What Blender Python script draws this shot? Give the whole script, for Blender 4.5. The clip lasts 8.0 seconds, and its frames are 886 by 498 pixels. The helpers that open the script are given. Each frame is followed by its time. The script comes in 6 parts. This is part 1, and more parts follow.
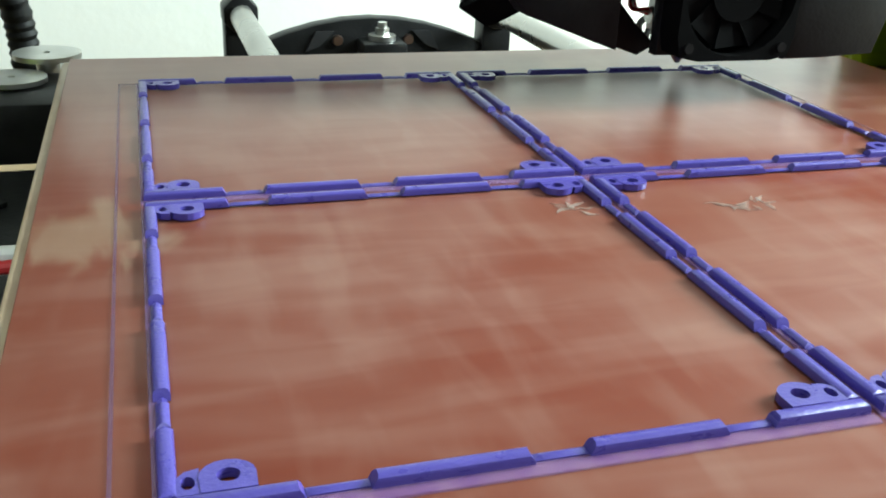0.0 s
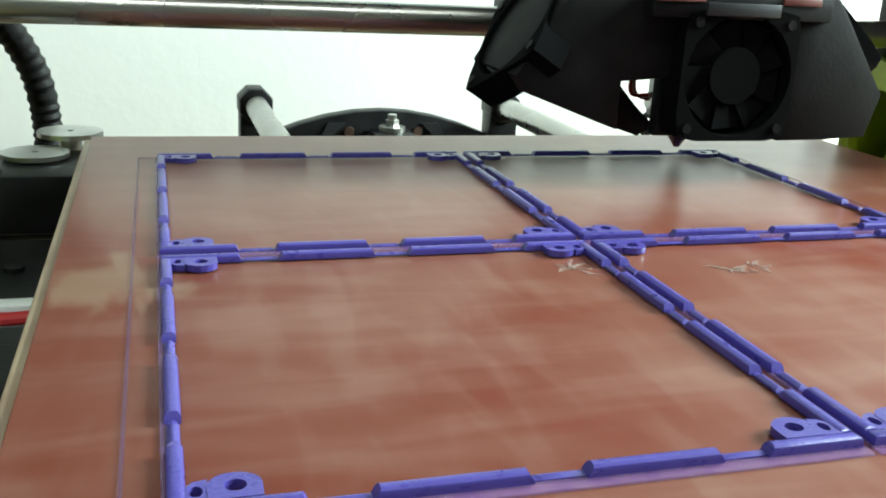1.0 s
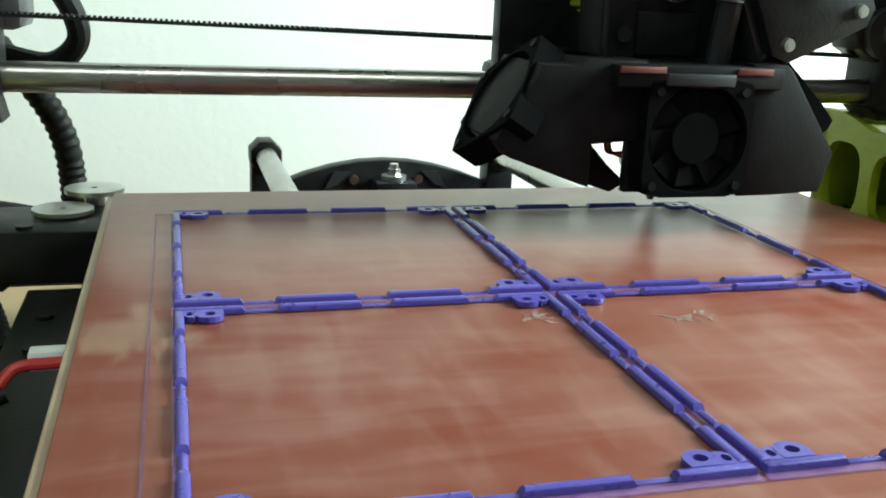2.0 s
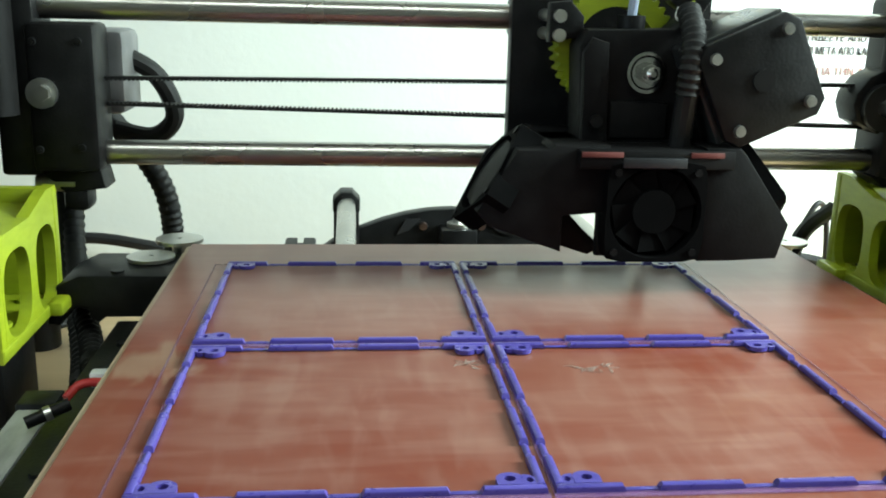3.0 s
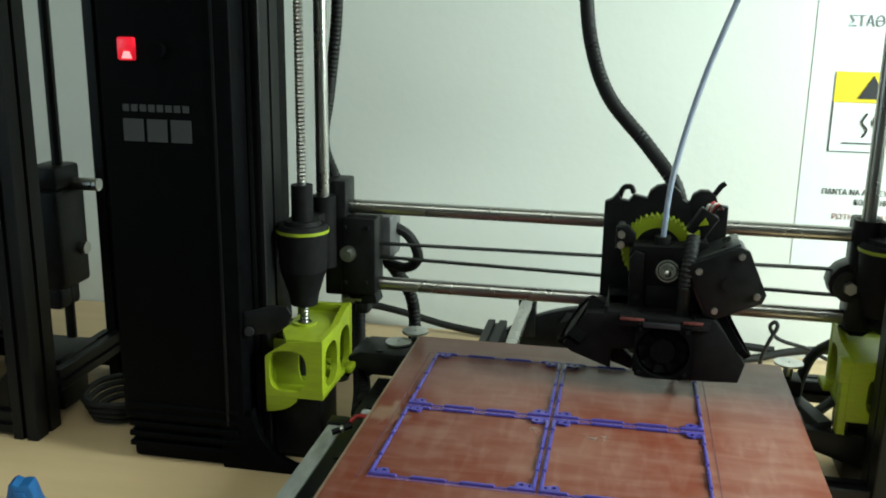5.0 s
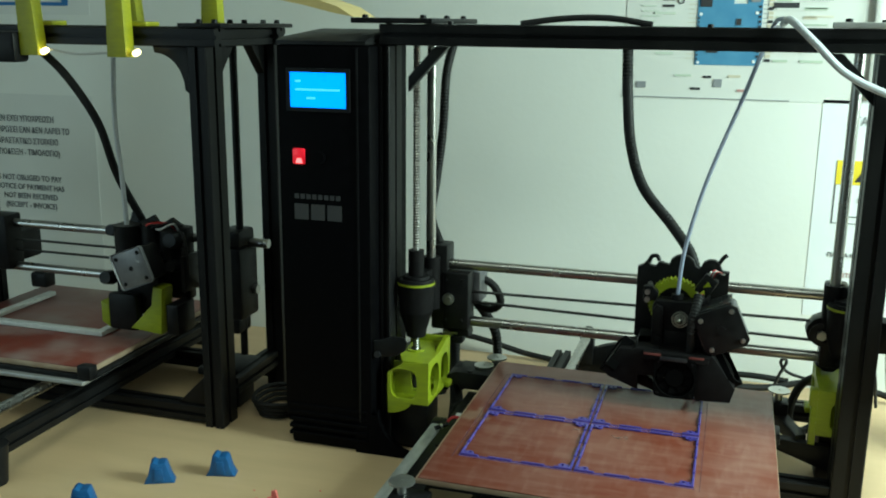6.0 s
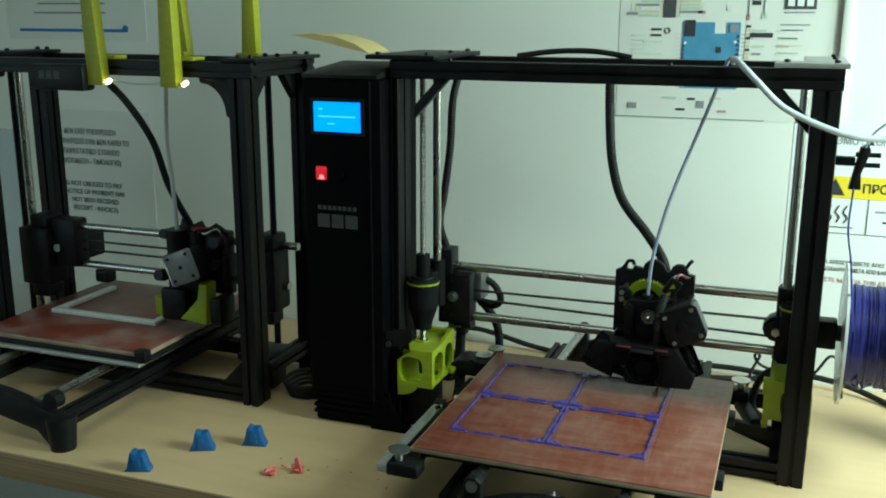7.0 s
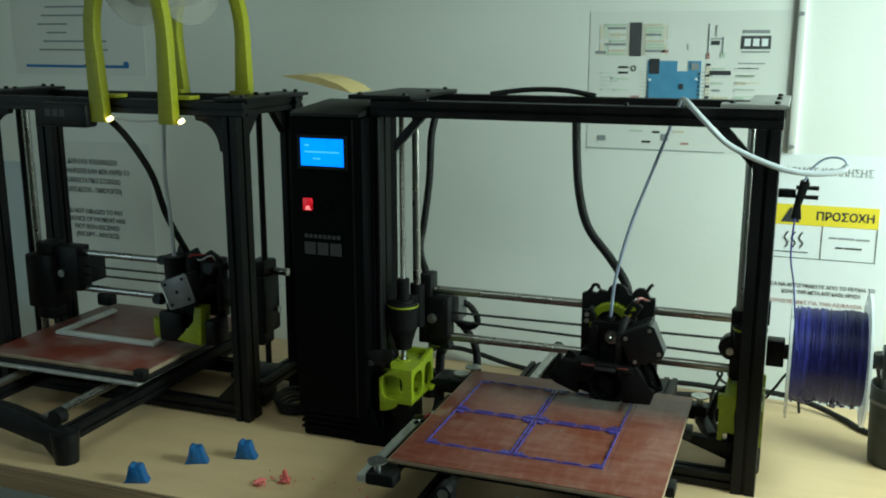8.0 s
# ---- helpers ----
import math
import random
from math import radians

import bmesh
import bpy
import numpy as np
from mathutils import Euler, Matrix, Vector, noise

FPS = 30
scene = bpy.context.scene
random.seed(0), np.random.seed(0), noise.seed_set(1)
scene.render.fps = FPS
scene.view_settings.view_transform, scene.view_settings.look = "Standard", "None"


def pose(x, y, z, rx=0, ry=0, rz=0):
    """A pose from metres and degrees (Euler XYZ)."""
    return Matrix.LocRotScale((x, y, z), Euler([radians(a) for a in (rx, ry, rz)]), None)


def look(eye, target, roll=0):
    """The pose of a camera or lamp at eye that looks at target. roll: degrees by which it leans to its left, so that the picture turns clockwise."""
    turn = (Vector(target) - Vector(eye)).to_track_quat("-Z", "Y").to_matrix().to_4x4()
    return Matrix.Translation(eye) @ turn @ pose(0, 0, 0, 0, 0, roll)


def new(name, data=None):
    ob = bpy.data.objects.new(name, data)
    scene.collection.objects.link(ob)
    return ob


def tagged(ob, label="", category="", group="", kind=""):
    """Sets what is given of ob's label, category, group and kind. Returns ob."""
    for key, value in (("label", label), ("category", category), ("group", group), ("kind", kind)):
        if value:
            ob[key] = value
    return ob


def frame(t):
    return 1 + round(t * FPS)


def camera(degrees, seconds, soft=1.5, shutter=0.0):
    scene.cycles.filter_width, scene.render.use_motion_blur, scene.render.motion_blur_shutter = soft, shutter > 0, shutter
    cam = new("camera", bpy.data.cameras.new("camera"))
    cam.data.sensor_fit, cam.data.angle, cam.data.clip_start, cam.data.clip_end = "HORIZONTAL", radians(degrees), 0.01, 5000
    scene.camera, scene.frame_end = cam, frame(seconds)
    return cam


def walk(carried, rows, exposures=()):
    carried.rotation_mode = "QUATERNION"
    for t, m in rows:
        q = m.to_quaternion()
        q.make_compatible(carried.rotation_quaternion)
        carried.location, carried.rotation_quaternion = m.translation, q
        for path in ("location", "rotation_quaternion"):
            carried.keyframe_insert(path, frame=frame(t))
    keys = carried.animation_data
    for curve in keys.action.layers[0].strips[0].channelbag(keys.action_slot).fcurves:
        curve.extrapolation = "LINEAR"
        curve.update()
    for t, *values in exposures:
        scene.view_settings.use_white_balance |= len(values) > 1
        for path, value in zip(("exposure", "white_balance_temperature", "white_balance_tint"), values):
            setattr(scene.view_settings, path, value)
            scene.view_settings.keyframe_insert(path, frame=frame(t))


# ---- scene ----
cam = camera(49.8, 8.0, soft=1.9)
PATH = [
    (0, (-0.124, -0.194, 0.077), (0.441, 1.548, -0.726), 2.8),
    (0.5, (-0.124, -0.197, 0.072), (0.423, 1.595, -0.628), 2.6),
    (1, (-0.126, -0.204, 0.069), (0.437, 1.621, -0.526), 3.1),
    (1.5, (-0.127, -0.216, 0.073), (0.436, 1.626, -0.467), 3.0),
    (2.8, (-0.095, -0.286, 0.108), (0.209, 1.623, -0.402), 1.6),
    (3, (-0.074, -0.306, 0.116), (0.126, 1.621, -0.383), 1.5),
    (3.5, (-0.028, -0.353, 0.153), (-0.048, 1.574, -0.379), 1.4),
    (4, (-0.006, -0.404, 0.183), (-0.193, 1.509, -0.368), 1.4),
    (4.5, (-0.006, -0.477, 0.223), (-0.278, 1.433, -0.302), 1.2),
    (4.7, (-0.002, -0.525, 0.244), (-0.306, 1.385, -0.269), 1.2),
    (5.8, (0.079, -0.825, 0.37), (-0.459, 1.039, -0.114), 0.3),
    (6, (0.089, -0.865, 0.381), (-0.477, 0.996, -0.083), 0.6),
    (6.5, (0.139, -0.936, 0.41), (-0.506, 0.897, -0.063), 0.4),
    (7, (0.192, -0.987, 0.43), (-0.48, 0.835, -0.047), 0.2),
    (7.5, (0.229, -1.028, 0.449), (-0.447, 0.8, -0.002), 0.0),
    (8, (0.248, -1.053, 0.459), (-0.429, 0.777, 0.02), 0.0),
]
EXPOSURES = [
    (0.0, 1.08, 6250, 16), (1.0, 0.98, 6250, 14), (1.7, 0.92, 6250, 13), (2.8, 0.95, 6300, 13), (3.0, 0.88, 6300, 13), (3.5, 0.50, 6400, 13), (4.5, 0.26, 6450, 14), (4.7, 0.24, 6450, 13),
    (5.8, 0.04, 6300, 3), (6.5, -0.08, 6150, 0), (7.0, -0.20, 6200, 0), (7.5, -0.70, 6120, 0), (8.0, -0.54, 6250, 2),
]
walk(cam, [(t, look(eye, target, roll)) for t, eye, target, roll in PATH], EXPOSURES)

# ---- light ----
world = bpy.data.worlds.new("room_air")
scene.world = world
world.use_nodes = True
world.node_tree.nodes["Background"].inputs[0].default_value = (0.9, 0.95, 1.0, 1)
world.node_tree.nodes["Background"].inputs[1].default_value = 0.02


def area(name, eye, target, sx, sy, watts, colour, spread=180):
    d = bpy.data.lights.new(name, "AREA")
    d.spread = radians(spread)
    d.shape, d.size, d.size_y, d.energy, d.color = "RECTANGLE", sx, sy, watts, colour
    ob = new(name, d)
    ob.matrix_world = look(eye, target)
    return ob


# unseen source on the right, placed to suit the wall's fall-off to the left
area("unseen_right_lamp", (1.06, -0.03, 0.55), (-0.20, 0.30, 0.02), 0.5, 0.6, 17.5, (0.81, 1.0, 0.91), 130)
# added overhead fill that lifts the tabletop and bed, no known fixture
area("overhead_fill", (-0.1, -0.95, 1.68), (-0.1, -0.85, 0), 1.4, 0.4, 4.0, (0.88, 1.0, 0.88), 95)
# added bluish fill, stood where the older printer's rods catch glints from it
area("bluish_left_fill", (-1.55, -1.10, 0.42), (-0.72, 0.12, 0.0), 0.8, 0.7, 1.0, (0.66, 0.90, 1.0), 100)

# ---- materials ----
MATS = {}


def mat(name, colour, rough=0.5, metal=0.0, second=None, scale=60.0, amount=0.5, stretch=(1, 1, 1), bump=0.0, bump_scale=300.0, coat=0.0, emit=0.0, trans=0.0, alpha=1.0, rough_var=0.1, spec=0.5):
    """A principled material with noise in colour, roughness and relief at two scales."""
    m = bpy.data.materials.new(name)
    m.use_nodes = True
    nt = m.node_tree
    n, l = nt.nodes, nt.links
    b = n["Principled BSDF"]
    b.inputs["Base Color"].default_value = (*colour, 1)
    b.inputs["Roughness"].default_value = rough
    b.inputs["Metallic"].default_value = metal
    b.inputs["Specular IOR Level"].default_value = spec
    b.inputs["Coat Weight"].default_value = coat
    b.inputs["Coat Roughness"].default_value = 0.12
    b.inputs["Transmission Weight"].default_value = trans
    b.inputs["Alpha"].default_value = alpha
    if emit:
        b.inputs["Emission Color"].default_value = (*colour, 1)
        b.inputs["Emission Strength"].default_value = emit
    tc = n.new("ShaderNodeTexCoord")
    mp = n.new("ShaderNodeMapping")
    mp.inputs["Scale"].default_value = stretch
    l.new(tc.outputs["Object"], mp.inputs["Vector"])
    big = n.new("ShaderNodeTexNoise")
    big.inputs["Scale"].default_value = scale
    big.inputs["Detail"].default_value = 6
    l.new(mp.outputs[0], big.inputs["Vector"])
    if second:
        ramp = n.new("ShaderNodeValToRGB")
        ramp.color_ramp.elements[0].position = 0.5 - 0.3 * (1 - amount)
        ramp.color_ramp.elements[1].position = 0.72
        ramp.color_ramp.elements[0].color = (*colour, 1)
        ramp.color_ramp.elements[1].color = (*second, 1)
        l.new(big.outputs["Fac"], ramp.inputs[0])
        l.new(ramp.outputs[0], b.inputs["Base Color"])
    rr = n.new("ShaderNodeMapRange")
    rr.inputs["To Min"].default_value = max(0.02, rough - rough_var)
    rr.inputs["To Max"].default_value = min(1, rough + rough_var)
    l.new(big.outputs["Fac"], rr.inputs["Value"])
    l.new(rr.outputs[0], b.inputs["Roughness"])
    if bump:
        fine = n.new("ShaderNodeTexNoise")
        fine.inputs["Scale"].default_value = bump_scale
        fine.inputs["Detail"].default_value = 4
        l.new(mp.outputs[0], fine.inputs["Vector"])
        bp = n.new("ShaderNodeBump")
        bp.inputs["Strength"].default_value = bump
        bp.inputs["Distance"].default_value = 0.002
        l.new(fine.outputs["Fac"], bp.inputs["Height"])
        l.new(bp.outputs[0], b.inputs["Normal"])
    MATS[name] = m
    return m


WALL = mat("white_wall_paint", (0.78, 0.79, 0.75), 0.85, second=(0.72, 0.73, 0.69), scale=3, bump=0.13, bump_scale=110)
CEIL = mat("ceiling_paint", (0.8, 0.8, 0.77), 0.9, second=(0.74, 0.74, 0.72), scale=4)
FLOOR = mat("grey_floor", (0.2, 0.2, 0.2), 0.6, second=(0.27, 0.26, 0.25), scale=5)
WOOD = mat("birch_tabletop", (0.62, 0.44, 0.25), 0.5, second=(0.56, 0.40, 0.225), scale=12, stretch=(0.5, 3, 1), bump=0.05, bump_scale=90)
PLY = mat("plywood_edge", (0.42, 0.28, 0.15), 0.7, second=(0.24, 0.15, 0.08), scale=12, stretch=(0.2, 1, 40))
def bed_material():
    """Red bed sheet: smeared pale haze at two scales over a red-brown sheet, part glue and part wall reflection put
    into the colour, duller where the haze is.
    """
    m = mat("red_bed_sheet", (0.17, 0.030, 0.015), 0.3, spec=0.5)
    m.node_tree.nodes["Principled BSDF"].inputs["IOR"].default_value = 1.5
    n, l = m.node_tree.nodes, m.node_tree.links
    b = n["Principled BSDF"]
    tc = n.new("ShaderNodeTexCoord")
    facs = []
    for scale, stretch, turn, lo, hi in ((13, (0.8, 1.3, 1), 20, 0.30, 0.78), (64, (0.35, 1.5, 1), -9, 0.36, 0.74), (70, (1.5, 0.40, 1), 8, 0.44, 0.72)):
        mp = n.new("ShaderNodeMapping")
        mp.inputs["Scale"].default_value = stretch
        mp.inputs["Rotation"].default_value = (0, 0, radians(turn))
        l.new(tc.outputs["Object"], mp.inputs["Vector"])
        tx = n.new("ShaderNodeTexNoise")
        tx.inputs["Scale"].default_value = scale
        tx.inputs["Detail"].default_value = 2.5
        tx.inputs["Distortion"].default_value = 0.4
        l.new(mp.outputs[0], tx.inputs["Vector"])
        mr = n.new("ShaderNodeMapRange")
        mr.interpolation_type = "SMOOTHSTEP"
        mr.inputs["From Min"].default_value, mr.inputs["From Max"].default_value = lo, hi
        l.new(tx.outputs["Fac"], mr.inputs["Value"])
        facs.append(mr.outputs[0])
    add = n.new("ShaderNodeMath")
    add.operation = "MULTIPLY_ADD"
    add.inputs[1].default_value = 0.26
    l.new(facs[1], add.inputs[0])
    half = n.new("ShaderNodeMath")
    half.operation = "MULTIPLY"
    half.inputs[1].default_value = 0.40
    l.new(facs[0], half.inputs[0])
    l.new(half.outputs[0], add.inputs[2])
    more = n.new("ShaderNodeMath")
    more.operation = "MULTIPLY_ADD"
    more.use_clamp = True
    more.inputs[1].default_value = 0.20
    l.new(facs[2], more.inputs[0])
    l.new(add.outputs[0], more.inputs[2])
    # a thick smear of dried glue near one edge, its rim broken up by the brush strokes
    place = n.new("ShaderNodeMapping")
    place.inputs["Location"].default_value = (0.138 * 50, 0.006 * 62, 0)
    place.inputs["Scale"].default_value = (50, 62, 1)
    l.new(tc.outputs["Object"], place.inputs["Vector"])
    flat = n.new("ShaderNodeVectorMath")
    flat.operation = "MULTIPLY"
    flat.inputs[1].default_value = (1, 1, 0)
    l.new(place.outputs[0], flat.inputs[0])
    far = n.new("ShaderNodeVectorMath")
    far.operation = "LENGTH"
    l.new(flat.outputs[0], far.inputs[0])
    rim = n.new("ShaderNodeMath")
    rim.operation = "MULTIPLY_ADD"
    rim.inputs[1].default_value = -0.9
    l.new(facs[2], rim.inputs[0])
    l.new(far.outputs["Value"], rim.inputs[2])
    smear = n.new("ShaderNodeMapRange")
    smear.interpolation_type = "SMOOTHSTEP"
    smear.inputs["From Min"].default_value, smear.inputs["From Max"].default_value = 0.95, 0.15
    smear.inputs["To Max"].default_value = 0.5
    l.new(rim.outputs[0], smear.inputs["Value"])
    mix = n.new("ShaderNodeMix")
    mix.data_type = "RGBA"
    mix.inputs[6].default_value = (0.158, 0.036, 0.020, 1)
    # glue tint, paled further to carry the white wall's reflection in the base colour
    mix.inputs[7].default_value = (0.265, 0.142, 0.110, 1)
    l.new(more.outputs[0], mix.inputs[0])
    over = n.new("ShaderNodeMix")
    over.data_type = "RGBA"
    over.inputs[7].default_value = (0.30, 0.215, 0.145, 1)
    l.new(smear.outputs[0], over.inputs[0])
    l.new(mix.outputs[2], over.inputs[6])
    l.new(over.outputs[2], b.inputs["Base Color"])
    rg = n.new("ShaderNodeMapRange")
    rg.inputs["To Min"].default_value, rg.inputs["To Max"].default_value = 0.285, 0.37
    l.new(more.outputs[0], rg.inputs["Value"])
    l.new(rg.outputs[0], b.inputs["Roughness"])
    gl = n.new("ShaderNodeMapRange")
    gl.inputs["To Min"].default_value, gl.inputs["To Max"].default_value = 0.13, 0.38
    l.new(more.outputs[0], gl.inputs["Value"])
    l.new(gl.outputs[0], b.inputs["Specular IOR Level"])
    return m


BED = bed_material()
BED_EDGE = mat("bed_glass_edge", (0.38, 0.29, 0.20), 0.4, second=(0.27, 0.18, 0.12), scale=40)
PURPLE = mat("purple_printed_plastic", (0.056, 0.043, 0.24), 0.30, second=(0.066, 0.050, 0.27), scale=260, bump=0.10, bump_scale=1400, stretch=(1, 1, 3))
PURPLE_THIN = mat("thin_purple_brim", (0.20, 0.10, 0.34), 0.35, second=(0.32, 0.19, 0.38), scale=300, alpha=0.3)
SKIRT = mat("thin_plastic_strand", (0.12, 0.07, 0.16), 0.4, alpha=0.22)
BLACK = mat("black_plastic", (0.0060, 0.0060, 0.0064), 0.42, second=(0.0115, 0.0115, 0.012), scale=90, bump=0.08, bump_scale=700, spec=0.2)
FRAME = mat("black_anodised_metal", (0.005, 0.005, 0.0054), 0.42, second=(0.010, 0.010, 0.0105), scale=40, stretch=(1, 1, 0.2), spec=0.2)
TOWER = mat("black_sheet_metal", (0.0010, 0.0010, 0.0014), 0.55, second=(0.0022, 0.0022, 0.0030), scale=120, bump=0.1, bump_scale=900, spec=0.05)
RUBBER = mat("black_rubber", (0.006, 0.006, 0.006), 0.6, second=(0.012, 0.012, 0.012), scale=80, spec=0.35)
STEEL = mat("polished_steel_rod", (0.46, 0.45, 0.43), 0.28, 1.0, second=(0.38, 0.37, 0.35), scale=30, stretch=(1, 1, 1), rough_var=0.06)
SCREW = mat("threaded_steel", (0.42, 0.41, 0.39), 0.35, 1.0, second=(0.2, 0.2, 0.19), scale=12, stretch=(1, 1, 40))
SILVER = mat("zinc_plated_metal", (0.66, 0.66, 0.64), 0.34, 1.0, second=(0.52, 0.52, 0.5), scale=70)
ALU = mat("dull_aluminium", (0.55, 0.55, 0.54), 0.45, 0.7, second=(0.42, 0.42, 0.41), scale=50)
MOTOR = mat("grey_motor_metal", (0.22, 0.22, 0.23), 0.45, 0.5, second=(0.16, 0.16, 0.17), scale=60)
LIME = mat("lime_green_plastic", (0.30, 0.365, 0.010), 0.42, second=(0.255, 0.315, 0.014), scale=90, bump=0.12, bump_scale=800, stretch=(1, 1, 4))
WHITEP = mat("white_printed_plastic", (0.72, 0.74, 0.72), 0.4, second=(0.6, 0.62, 0.6), scale=150, bump=0.1, bump_scale=700)
TUBE = mat("milky_plastic_tube", (0.40, 0.46, 0.60), 0.35, second=(0.33, 0.40, 0.55), scale=60)
BLUEP = mat("blue_printed_plastic", (0.010, 0.085, 0.25), 0.45, second=(0.015, 0.115, 0.31), scale=160, bump=0.15, bump_scale=900)
PINK = mat("red_plastic_scrap", (0.75, 0.13, 0.13), 0.45, second=(0.8, 0.22, 0.20), scale=200)
FILA = mat("blue_violet_filament", (0.014, 0.015, 0.14), 0.42, second=(0.03, 0.03, 0.22), scale=120)
FLANGE = mat("clear_spool_flange", (0.8, 0.82, 0.84), 0.25, second=(0.72, 0.74, 0.78), scale=40, alpha=0.75)
PAPER = mat("white_paper", (0.78, 0.80, 0.82), 0.7, second=(0.74, 0.76, 0.78), scale=9)
PAPER2 = mat("thin_paper_notice", (0.70, 0.71, 0.68), 0.75, second=(0.66, 0.67, 0.64), scale=9)
POSTER = mat("pale_poster_paper", (0.71, 0.715, 0.68), 0.7, second=(0.675, 0.68, 0.645), scale=7)
ARCH = mat("yellow_green_plastic", (0.36, 0.36, 0.010), 0.45, second=(0.30, 0.31, 0.014), scale=90, bump=0.12, bump_scale=800, stretch=(1, 1, 4))
TUBEW = mat("white_plastic_tube", (0.62, 0.65, 0.68), 0.3, second=(0.55, 0.58, 0.62), scale=60)
WORN = mat("scuffed_aluminium", (0.50, 0.52, 0.50), 0.5, 0.25, second=(0.30, 0.31, 0.29), scale=140, stretch=(1, 0.3, 1), bump=0.1, bump_scale=500)
ROTOR = mat("dull_black_plastic", (0.003, 0.003, 0.0032), 0.8, second=(0.0042, 0.0042, 0.0045), scale=90, spec=0.03)
PALEF = mat("cloudy_spool_plastic", (0.42, 0.41, 0.36), 0.3, second=(0.36, 0.35, 0.31), scale=40, alpha=0.35)
CHROME = mat("bright_chromed_steel", (0.58, 0.58, 0.57), 0.14, 1.0, second=(0.50, 0.50, 0.49), scale=80, rough_var=0.04)
SMOKE = mat("smoky_grey_plastic", (0.020, 0.022, 0.022), 0.3, second=(0.03, 0.032, 0.031), scale=60)
TAB = mat("faded_red_plastic", (0.14, 0.035, 0.03), 0.5)
DARK = mat("deep_black_plastic", (0.0060, 0.0058, 0.0061), 0.55, second=(0.0095, 0.009, 0.0095), scale=120, spec=0.11, bump=0.06, bump_scale=700)
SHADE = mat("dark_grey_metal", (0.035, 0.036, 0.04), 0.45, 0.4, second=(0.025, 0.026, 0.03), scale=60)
INK = mat("black_ink", (0.03, 0.03, 0.035), 0.7)
INKN = mat("faded_black_ink", (0.14, 0.145, 0.15), 0.7)
INKC = mat("dark_grey_ink", (0.06, 0.06, 0.065), 0.7)
INKG = mat("grey_ink", (0.25, 0.26, 0.28), 0.7)
INKR = mat("faded_red_ink", (0.46, 0.25, 0.24), 0.7)
INKB = mat("blue_board_ink", (0.07, 0.24, 0.42), 0.6, second=(0.09, 0.28, 0.46), scale=60)
INKBLUE = mat("blue_line_ink", (0.03, 0.16, 0.42), 0.7)
INKGR = mat("pale_green_ink", (0.50, 0.58, 0.47), 0.7)
INKT = mat("tan_ink", (0.60, 0.54, 0.42), 0.7)
INKGP = mat("very_pale_green_ink", (0.60, 0.66, 0.57), 0.7)
INKTP = mat("very_pale_tan_ink", (0.68, 0.64, 0.53), 0.7)
BANNER = mat("warning_yellow_ink", (0.80, 0.62, 0.03), 0.6)
LOGO = mat("pale_grey_print", (0.046, 0.046, 0.048), 0.6)
GLUE = mat("dried_glue", (0.42, 0.33, 0.29), 0.5, second=(0.32, 0.20, 0.16), scale=260, alpha=0.32)
SCREEN = mat("lit_blue_screen", (0.005, 0.21, 1.0), 0.3, emit=2.2)
SCREEN_TXT = mat("lit_screen_marks", (0.05, 0.32, 1.0), 0.3, emit=2.2)
REDLAMP = mat("lit_red_button", (0.8, 0.012, 0.03), 0.3, emit=0.55)
REDLAMP2 = mat("lit_button_mark", (1.0, 0.25, 0.25), 0.3, emit=1.5)
LEDW = mat("warm_lit_led", (1.0, 0.80, 0.36), 0.3, emit=5.0)
AMBER = mat("pale_yellow_film", (0.72, 0.56, 0.22), 0.35, second=(0.66, 0.5, 0.2), scale=60)
REDW = mat("red_wire", (0.45, 0.02, 0.02), 0.5)
WHITEW = mat("white_wire", (0.6, 0.6, 0.58), 0.5)
COPPER = mat("brass_nozzle", (0.5, 0.36, 0.32), 0.3, 1.0)
CUP = mat("dark_cup_plastic", (0.015, 0.02, 0.02), 0.5, second=(0.03, 0.04, 0.04), scale=60)
WOODH = mat("orange_wood_handle", (0.55, 0.25, 0.05), 0.5, second=(0.45, 0.19, 0.04), scale=60)
GLAZE = mat("clear_acrylic", (0.55, 0.66, 0.72), 0.12, second=(0.5, 0.6, 0.68), scale=3, alpha=0.4)

# ---- mesh helpers ----
WORLD = {}


def bm_new():
    return bmesh.new()


def box(bm, x0, x1, y0, y1, z0, z1, bev=0.0, turn=None):
    r = bmesh.ops.create_cube(bm, size=1.0)
    m = Matrix.Translation(((x0 + x1) / 2, (y0 + y1) / 2, (z0 + z1) / 2))
    if turn is not None:
        m = m @ turn
    m = m @ Matrix.Diagonal((abs(x1 - x0), abs(y1 - y0), abs(z1 - z0), 1))
    bmesh.ops.transform(bm, matrix=m, verts=r["verts"])
    if bev:
        edges = list({e for v in r["verts"] for e in v.link_edges})
        bmesh.ops.bevel(bm, geom=edges, offset=bev, segments=2, affect="EDGES", profile=0.5)
    return bm


def cyl(bm, p0, p1, r, seg=20, r2=None):
    a, b = Vector(p0), Vector(p1)
    d = b - a
    res = bmesh.ops.create_cone(bm, cap_ends=True, segments=seg, radius1=r, radius2=r if r2 is None else r2, depth=d.length)
    m = Matrix.Translation((a + b) / 2) @ d.to_track_quat("Z", "Y").to_matrix().to_4x4()
    bmesh.ops.transform(bm, matrix=m, verts=res["verts"])
    return bm


def to3(plane, u, v, w):
    return {"xz": (u, w, v), "xy": (u, v, w), "yz": (w, u, v)}[plane]


